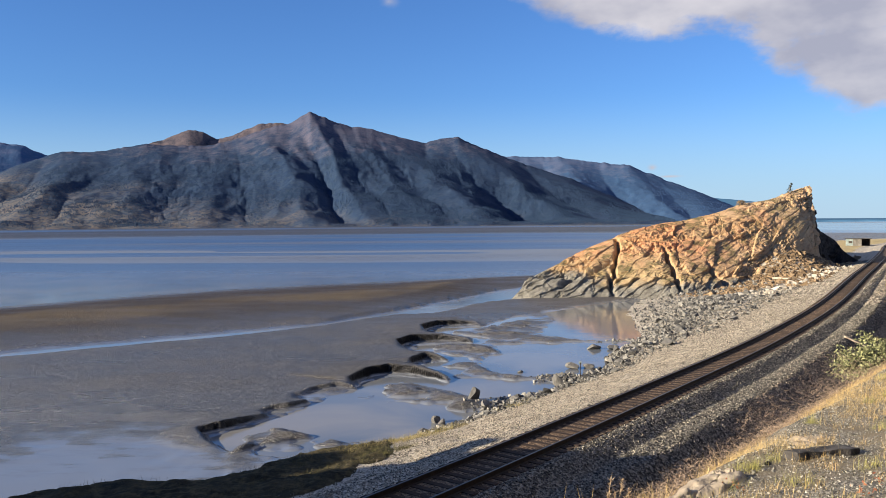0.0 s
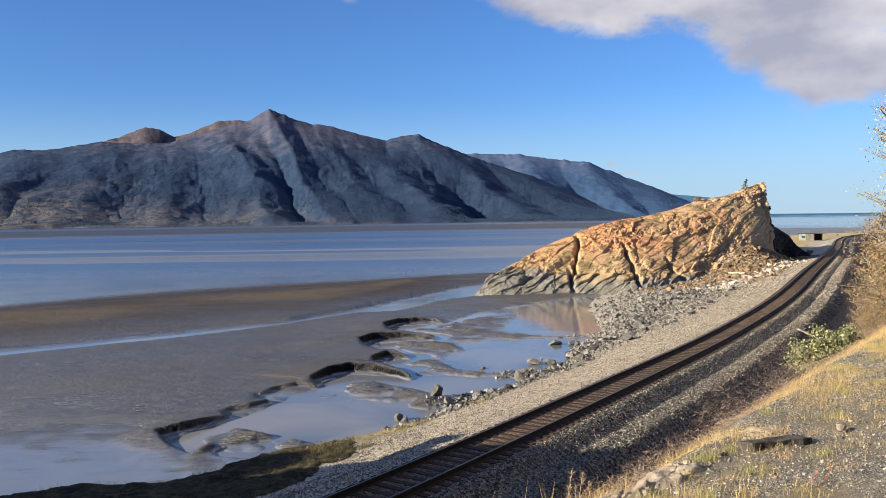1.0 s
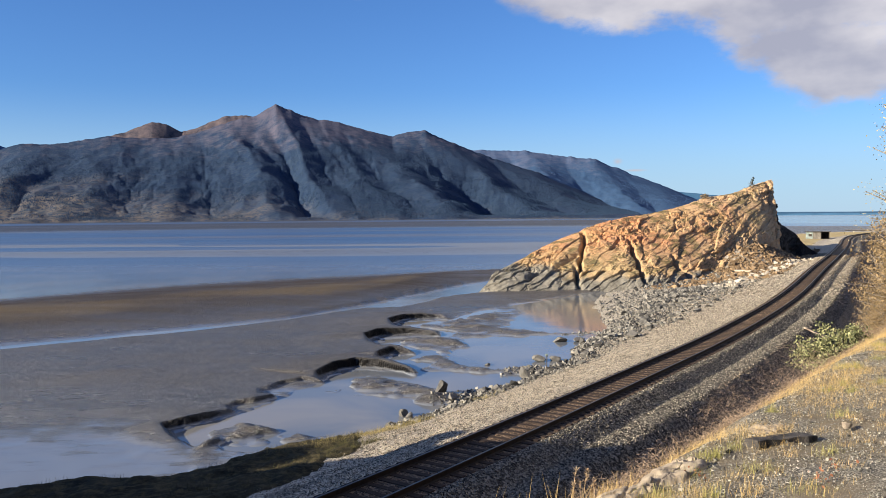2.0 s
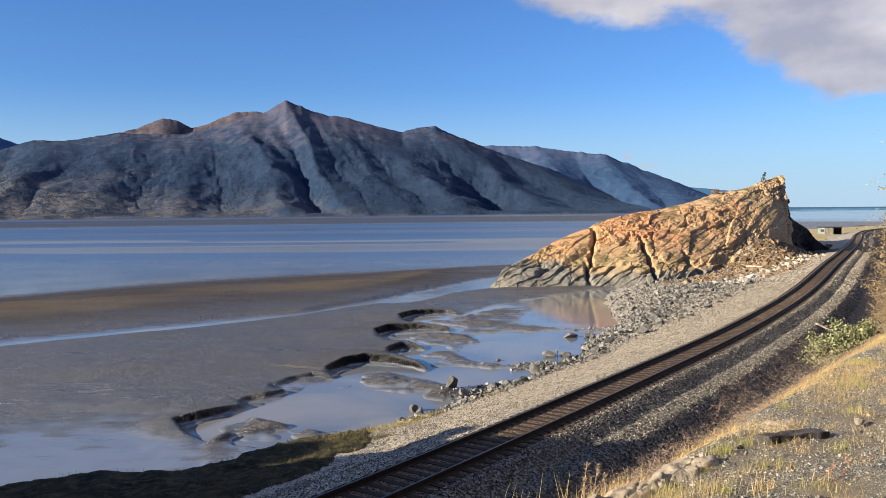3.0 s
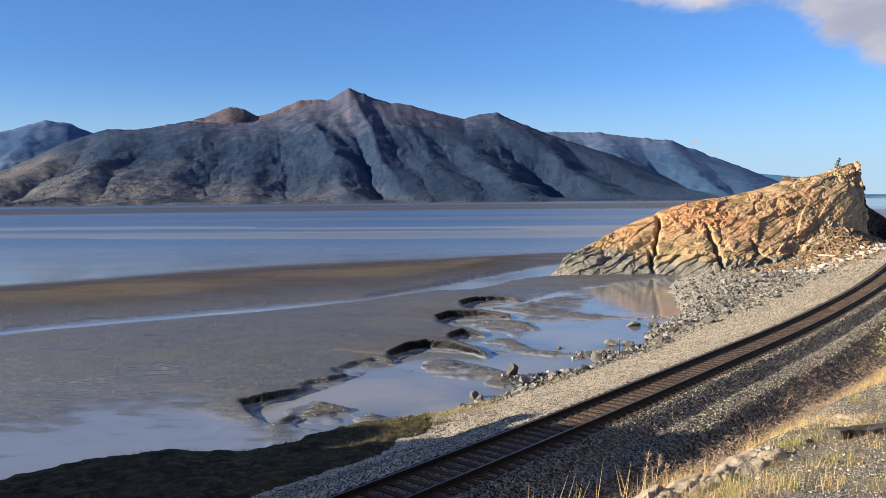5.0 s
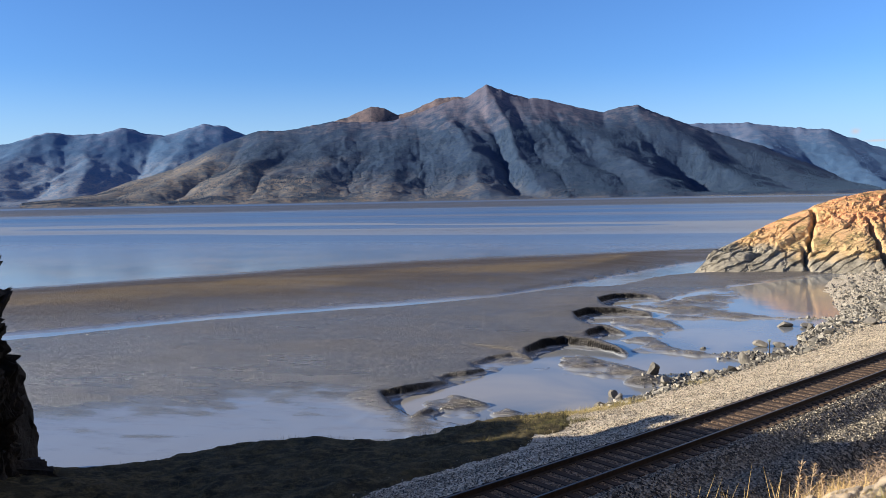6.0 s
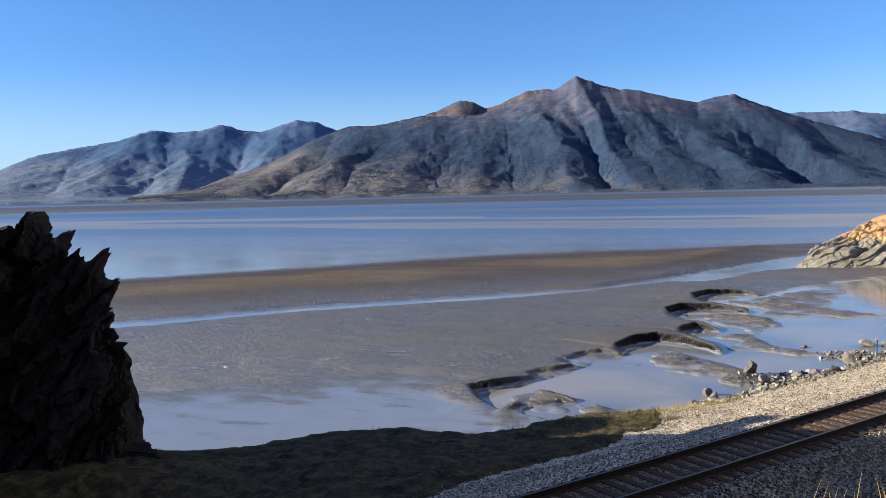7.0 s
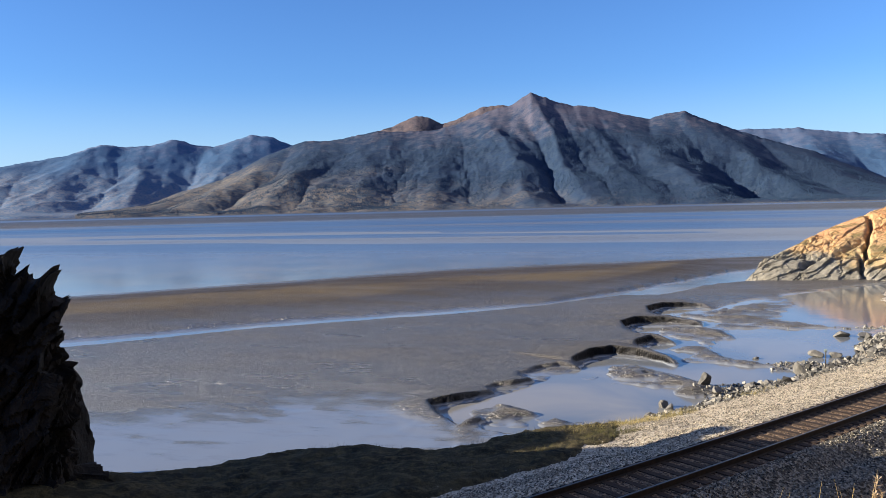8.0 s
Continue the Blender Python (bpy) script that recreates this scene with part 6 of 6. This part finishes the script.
woody("green_bush", "leafy pale-green bush on the bank by the railway ditch", "bush", on_bank(28.7, 20.0), 0.75, 1.0, 8, 10, 2600, 0.065, BUSH_LEAF, 4)
woody("birch_tree", "young tree with sparse pale autumn leaves", "tree", on_bank(33.6, 24), 7.2, 2.6, 3, 40, 9500, 0.05, PALE_LEAF, 5, first=0.3)
for i, (az, dist, h, w) in enumerate(((32.6, 22, 2.6, 1.8), (31.9, 27, 2.6, 1.8), (33.2, 19, 2.2, 1.8), (31.3, 36, 2.2, 1.8), (30.9, 48, 2.4, 2.0), (30.9, 64, 2.6, 2.4), (31.2, 80, 3.0, 2.6))):
    woody("ochre_shrub", "bushy alder shrub in ochre autumn leaf", "shrub", on_bank(az, dist), h, w, 9, 12, 6500, 0.055, OCHRE_LEAF, 20 + i, first=0.1)

# ---- foreground rocks ----


def sandstone_material():
    a = Mat("buff_rock", 0.9, 0.2)
    c = a.mix(a.range(a.noise(3, 5), 0.35, 0.65), (0.27, 0.22, 0.16), (0.42, 0.345, 0.25))
    a.color(a.mix(a.range(a.noise(14, 4), 0.5, 0.75, 0, 0.7), c, (0.17, 0.145, 0.12)))
    a.bump(a.noise(9, 5, 0.6), 0.6, 0.03)
    return a.m


BUFF = sandstone_material()


def single_rock(name, label, seed, at, size, turn, material, flat=0.7, group=""):
    v, f = rock_shape(seed, 3, flat)
    ob = new(name, soup(name, v.tolist(), f.tolist(), material))
    ob.matrix_basis = pose(*at, *turn) @ Matrix.Diagonal((*size, 1))
    return tagged(ob, label, "rock", group)


def outcrop(x0, y0, long, wide, up, turn, seed):
    """Bedrock that breaks the ground: a worn, stepped top with a ragged rim that runs under the soil."""
    rings, around = 26, 84
    rho, th = np.meshgrid(np.linspace(0, 1.25, rings), np.linspace(0, 2 * math.pi, around, endpoint=False), indexing="ij")
    rim = 0.78 + 0.5 * fbm(np.cos(th) * 1.3 + seed, np.sin(th) * 1.3, octaves=4)
    u, v = np.cos(th) * rho * rim * long, np.sin(th) * rho * rim * wide
    c, k = math.cos(radians(turn)), math.sin(radians(turn))
    x, y = x0 + u * c - v * k, y0 + u * k + v * c
    l, s = to_line(x, y)
    ground = bank_z(l, s)
    crack = cells3(u * 2.2 + seed, v * 5, u * 0)
    step = 0.045 * (crack[2] - 0.5) - 0.02 * np.exp(-((crack[1] - crack[0]) / 0.05) ** 2)
    rough = 0.09 * (fbm(u * 5 + seed, v * 5, octaves=5) - 0.5)
    top = ground - 0.25 * (ground - float(ground[0, 0])) + up * (1 - 0.5 * rho ** 2) + step + rough
    z = ground - 0.10 + (top - ground + 0.10) * sstep(1.2, 0.7, rho)
    v = np.stack([x, y, z], -1)[1:].reshape(-1, 3).tolist() + [(x0, y0, float(z[0, 0]))]
    f = [(0 + a, (a + 1) % around, len(v) - 1) for a in range(around)]
    f += [(i * around + a, (i + 1) * around + a, (i + 1) * around + (a + 1) % around, i * around + (a + 1) % around) for i in range(rings - 2) for a in range(around)]
    return tagged(new("crest_rock", soup("crest_rock", v, f, BUFF)), "weathered buff rock set in the crest of the bank", "rock", "crest rocks")


for i, place in enumerate(((1.10, 5.72, 0.34, 0.26, 0.15, 30), (1.58, 6.00, 0.52, 0.25, 0.12, 42), (2.12, 6.46, 0.46, 0.22, 0.055, 46), (3.6, 7.95, 0.36, 0.2, 0.015, 40))):
    outcrop(*place, 3 + 5 * i)
single_rock("dark_stone", "small dark angular stone in roadside gravel", 71, (2.78, 6.92, 7.90), (0.11, 0.09, 0.10), (0, 0, 30), SLATE)
single_rock("pale_stone", "small pale rounded stone in roadside gravel", 72, (4.13, 7.45, 7.99), (0.16, 0.1, 0.09), (0, 0, 50), BUFF)


def flagstone():
    """A long thin slab with broken edges, lying in the gravel."""
    bm = bmesh.new()
    bmesh.ops.create_cube(bm, size=1)
    bmesh.ops.scale(bm, vec=(0.70, 0.17, 0.10), verts=bm.verts)
    bmesh.ops.subdivide_edges(bm, edges=bm.edges[:], cuts=5, use_grid_fill=True)
    for v in bm.verts:
        taper = 1 - 0.55 * (v.co.x + 0.5)
        v.co.z = v.co.z * taper + 0.008 * math.sin(v.co.x * 5)
        v.co += 0.03 * Vector((noise.noise(v.co * 9), noise.noise(v.co * 9 + Vector((9, 0, 0))), 0.5 * noise.noise(v.co * 7 + Vector((0, 5, 0)))))
    me = bpy.data.meshes.new("flagstone")
    bm.to_mesh(me)
    bm.free()
    me.materials.append(SLATE_SLAB)
    ob = new("flagstone", me)
    ob.matrix_basis = pose(3.32, 7.08, 7.955, -6, 2, 21)
    return tagged(ob, "thin dark slate slab lying in roadside gravel", "rock")


def slab_material():
    a = Mat("grey_slab", 0.85, 0.25)
    a.color(a.mix(a.range(a.noise(6, 5), 0.35, 0.65), (0.028, 0.026, 0.024), (0.12, 0.107, 0.094)))
    a.bump(a.noise(12, 6, 0.7), 1.0, 0.05)
    return a.m


SLATE_SLAB = slab_material()
flagstone()

# near grass, weeds and red leaves along the edge
l, s = clumped(9000, -3.2, 3.5, 0.12, 0.8, 1.6, 0.44, 31)
grass("edge_grass", "dry golden grass at the edge of the pull-out", l, crest_s(l) + s, rng.uniform(0.10, 0.30, len(l)), 0.35, STRAW, bank_z, rng, 0.22)
l, s = tufts(22, 0.9, 2.9, 0.45, 1.4, 11, 0.05)
grass("tall_grass", "tall dry grass blades standing on the slope below the crest", l, crest_s(l) + s, np.maximum(rng.uniform(7.5, 7.84, len(l)) - bank_z(l, crest_s(l) + s), 0.12), 0.12, STRAW, bank_z, rng, 0.22)
l, s = tufts(150, -2.5, 15, -3.2, -0.1, 170, 0.06, 1.2)
grass("green_tufts", "green and yellow grass tufts in roadside gravel", l, crest_s(l) + s, rng.uniform(0.05, 0.17, len(l)), 0.45, GREEN_GRASS, bank_z, rng, 0.4)


def seed_stalks(places):
    """Tall dry stalks with feathered seed heads."""
    verts, faces = [], []
    r = np.random.default_rng(6)
    for l, s, h in places:
        x, y = from_line(np.array([l]), np.array([s]))
        z = float(bank_z(np.array([l]), np.array([s]))[0])
        lean = r.normal(0, 0.12, 2)
        pts = [np.array([x[0] + lean[0] * h * t * t, y[0] + lean[1] * h * t * t, z + h * t]) for t in np.linspace(0, 1, 6)]
        v, f = limb(pts, 0.0035, 0.0015, 4)
        o = len(verts)
        verts += v
        faces += [tuple(i + o for i in q) for q in f]
        for _ in range(34):
            t = r.uniform(0.68, 1.02)
            c = pts[0] + (pts[-1] - pts[0]) * t
            a, e = r.uniform(0, 6.28), r.uniform(0.2, 1.0)
            q = c + np.array([math.cos(a), math.sin(a), e]) * r.uniform(0.015, 0.04)
            w = np.array([-math.sin(a), math.cos(a), 0]) * 0.004
            o = len(verts)
            verts += [tuple(c - w), tuple(c + w), tuple(q + w), tuple(q - w)]
            faces.append((o, o + 1, o + 2, o + 3))
    return tagged(new("seed_stalks", soup("seed_stalks", verts, faces, DRY_HEAD)), "tall dry weed stalks with feathery seed heads", "weeds", kind="stuff")


DRY_HEAD = leaf_material("dry_seed_heads", (0.32, 0.22, 0.13), (0.48, 0.36, 0.22), 0.9)
r = np.random.default_rng(9)
seed_stalks([(2.3, -11.80, 0.46), (2.42, -11.84, 0.44)] + [(l, CREST + 0.15 + 0.5 * r.uniform(), r.uniform(0.2, 0.36)) for l in r.uniform(-2.6, 3, 9)])


def red_plant(x, y, w, seed):
    r = np.random.default_rng(seed)
    l, s = to_line(np.array([x]), np.array([y]))
    z = float(bank_z(l, s)[0])
    top = thing("red_leaf_plant", "low plant with red and orange leaves in gravel", "plant", pose(x, y, z), "red plants")
    n = 16
    c = np.stack([r.normal(0, w * 0.4, n), r.normal(0, w * 0.4, n), np.abs(r.normal(0.03, 0.03, n))], 1)
    M = turns(r, n) * r.uniform(0.018, 0.036, n)[:, None, None]
    scatter_poses("leaves", "", "", LEAVES, RED_LEAF, np.concatenate([M, c[:, :, None]], 2), r, parent=top)


red_plant(2.27, 6.32, 0.16, 1)
red_plant(2.93, 5.65, 0.2, 2)
red_plant(3.2, 5.9, 0.14, 3)

# ---- on and behind the headland ----


def spruce(base, height, lean, seed, label):
    r = np.random.default_rng(seed)
    top = thing("spruce_tree", label, "tree", pose(*base))
    pts = [np.array([lean[0] * t * t * height, lean[1] * t * t * height, height * t - 0.4 * (1 - t)]) for t in np.linspace(0, 1, 8)]
    verts, faces = limb(pts, 0.035 * height, 0.006 * height, 6)
    P = []
    for t in np.linspace(0.12, 0.97, 16):
        c = pts[0] + (pts[-1] - pts[0]) * t
        reach = (0.55 * (1 - t) ** 1.2 + 0.10) * height * r.uniform(0.6, 1.1)
        for _ in range(5):
            a = r.uniform(0, 6.28)
            d = np.array([math.cos(a), math.sin(a), r.uniform(-0.25, 0.15)]) * reach * r.uniform(0.5, 1)
            v, f = limb([c, c + d * 0.5, c + d], 0.008 * height, 0.003 * height, 4)
            o = len(verts)
            verts += v
            faces += [tuple(i + o for i in q) for q in f]
            for k in range(7):
                P.append(np.concatenate([turns(r, 1)[0] * r.uniform(0.08, 0.18), (c + d * r.uniform(0.2, 1.0) + r.normal(0, 0.03, 3))[:, None]], 1))
    part("trunk", soup("trunk", verts, faces, BARK, True), top, "thin grey trunk and branches")
    scatter_poses("crown", "dark green needles", "", LEAVES, NEEDLE, np.array(P), r, parent=top)


spruce((55.3, 129.6, 13.3), 2.7, (0.2, 0.0), 3, "stunted wind-bent spruce on the headland top")
woody("rock_bush", "low brown bush rooted on the headland crest", "bush", (46.4, 125.8, 12.0), 1.3, 1.1, 8, 8, 500, 0.14, OCHRE_LEAF, 77)


def hut():
    """A low flat-roofed lineside hut with a dark opening."""
    (px, py), (dx, dy) = (v[0] for v in line_at(np.array([250.0])))
    x, y = px - dy * 8.5, py + dx * 8.5
    z = float(bed_z(np.array([250.0]), np.array([8.5]))[0])
    ang = math.degrees(math.atan2(-x, y))
    top = thing("lineside_hut", "small pale-green and grey flat-roofed hut, open at one end", "hut", pose(x, y, z - 0.1, 0, 0, ang) @ Matrix.Diagonal((1.0, 1.0, 0.85, 1)))

    def box(name, size, at, material, label="", parent=top):
        bm = box_shape(*size, 0.03)
        bmesh.ops.translate(bm, vec=at, verts=bm.verts)
        me = bpy.data.meshes.new(name)
        bm.to_mesh(me)
        bm.free()
        me.materials.append(material)
        return part(name, me, parent, label)

    box("wall", (0.15, 3.6, 2.5), (-3.0, 0, 1.25), HUT_PALE, "pale green end wall")
    box("wall", (1.7, 0.15, 2.5), (-2.1, -1.8, 1.25), HUT_PALE, "pale green front wall")
    box("wall", (2.2, 0.15, 2.5), (-0.15, -1.8, 1.25), HUT_GREY, "weathered grey board wall")
    box("wall", (6.1, 0.15, 2.5), (0, 1.8, 1.25), HUT_DARK)
    box("wall", (0.15, 3.6, 2.5), (3.0, 0, 1.25), HUT_DARK)
    box("floor", (5.8, 3.4, 0.12), (0, 0, 0.08), HUT_DARK, "dark board floor")
    box("window", (0.9, 0.05, 0.8), (-1.9, -1.90, 1.4), HUT_DARK, "small dark window")
    box("roof", (6.8, 4.4, 0.18), (0, -0.1, 2.6), HUT_ROOF, "flat dark roof with overhang")


def plain(name, a_col, b_col, rough=0.8):
    a = Mat(name, rough, 0.3)
    a.color(a.mix(a.range(a.noise(1.5, 5), 0.35, 0.65), a_col, b_col))
    return a.m


HUT_GREY = plain("weathered_grey_boards", (0.10, 0.09, 0.075), (0.19, 0.17, 0.14))
HUT_PALE, HUT_DARK, HUT_ROOF = plain("pale_green_paint", (0.16, 0.20, 0.185), (0.27, 0.31, 0.285)), plain("dark_brown_boards", (0.035, 0.028, 0.022), (0.07, 0.055, 0.045)), \
    plain("tarred_roof", (0.05, 0.05, 0.05), (0.09, 0.088, 0.085))
hut()
STRAW_GROUND = plain("straw_sward", (0.36, 0.27, 0.12), (0.50, 0.39, 0.19), 0.95)
ll, ss = np.meshgrid(np.arange(196, 330, 1.0), np.linspace(0, 1, 30), indexing="ij")
ss = 5.5 + 2 * fbm(ll * 0.08, ll * 0, octaves=3) + 18 * ss
tx, ty = from_line(ll, ss)
tz = bed_z(ll, ss) + 0.25 * np.sin(np.pi * np.clip((ss - 6.5) / 17, 0, 1)) + 0.3 * (fbm(ll * 0.4, ss * 0.4, octaves=3) - 0.5)
tagged(new("grass_flat", sheet("grass_flat", tx, ty, tz, STRAW_GROUND)), "flat of dry yellow grass beside the line", "grass", kind="structure")

# ---- wood and markers ----
DRIFT = plain("bleached_driftwood", (0.36, 0.29, 0.21), (0.55, 0.46, 0.35), 0.85)


def log(label, a, b, r0, r1, seed):
    r = np.random.default_rng(seed)
    a, b = np.array(a, float), np.array(b, float)
    pts = [a + (b - a) * t + r.normal(0, r0 * 0.35, 3) for t in np.linspace(0, 1, 8)]
    v, f = limb(pts, r0, r1, 8)
    f += [tuple(range(7, -1, -1)), tuple(range(len(v) - 8, len(v)))]
    return tagged(new("driftwood_log", soup("driftwood_log", v, f, DRIFT, True)), label, "driftwood")


def bed_point(l, s, up=0.0):
    x, y = from_line(np.array([l]), np.array([s]))
    return x[0], y[0], float(bed_z(np.array([l]), np.array([s]))[0]) + up


log("bleached driftwood log lying on shore rubble", bed_point(108.2, 10.4, 0.45), bed_point(105.8, 8.0, 0.35), 0.17, 0.1, 1)
log("bleached branch lying beside the railway ditch", bed_point(56.8, -3.3, 0.10), bed_point(57.8, -4.8, 0.40), 0.08, 0.05, 2)


def marker_post(x, y):
    z = float(shore_z(np.array([x]), np.array([y]))[0])
    top = thing("marker_post", "thin steel shore marker post with a small plate", "post", pose(x, y, z))
    v, f = limb([(0, 0, -0.3), (0, 0, 0.5), (0.01, 0, 1.1)], 0.03, 0.03, 8)
    part("post", soup("post", v, f, RAIL_HEAD, True), top)
    bm = box_shape(0.16, 0.03, 0.16, 0.008)
    bmesh.ops.translate(bm, vec=(0, 0, 1.1), verts=bm.verts)
    me = bpy.data.meshes.new("plate")
    bm.to_mesh(me)
    bm.free()
    me.materials.append(HUT_PALE)
    part("plate", me, top, "pale painted plate")


marker_post(8.3, 49.1)
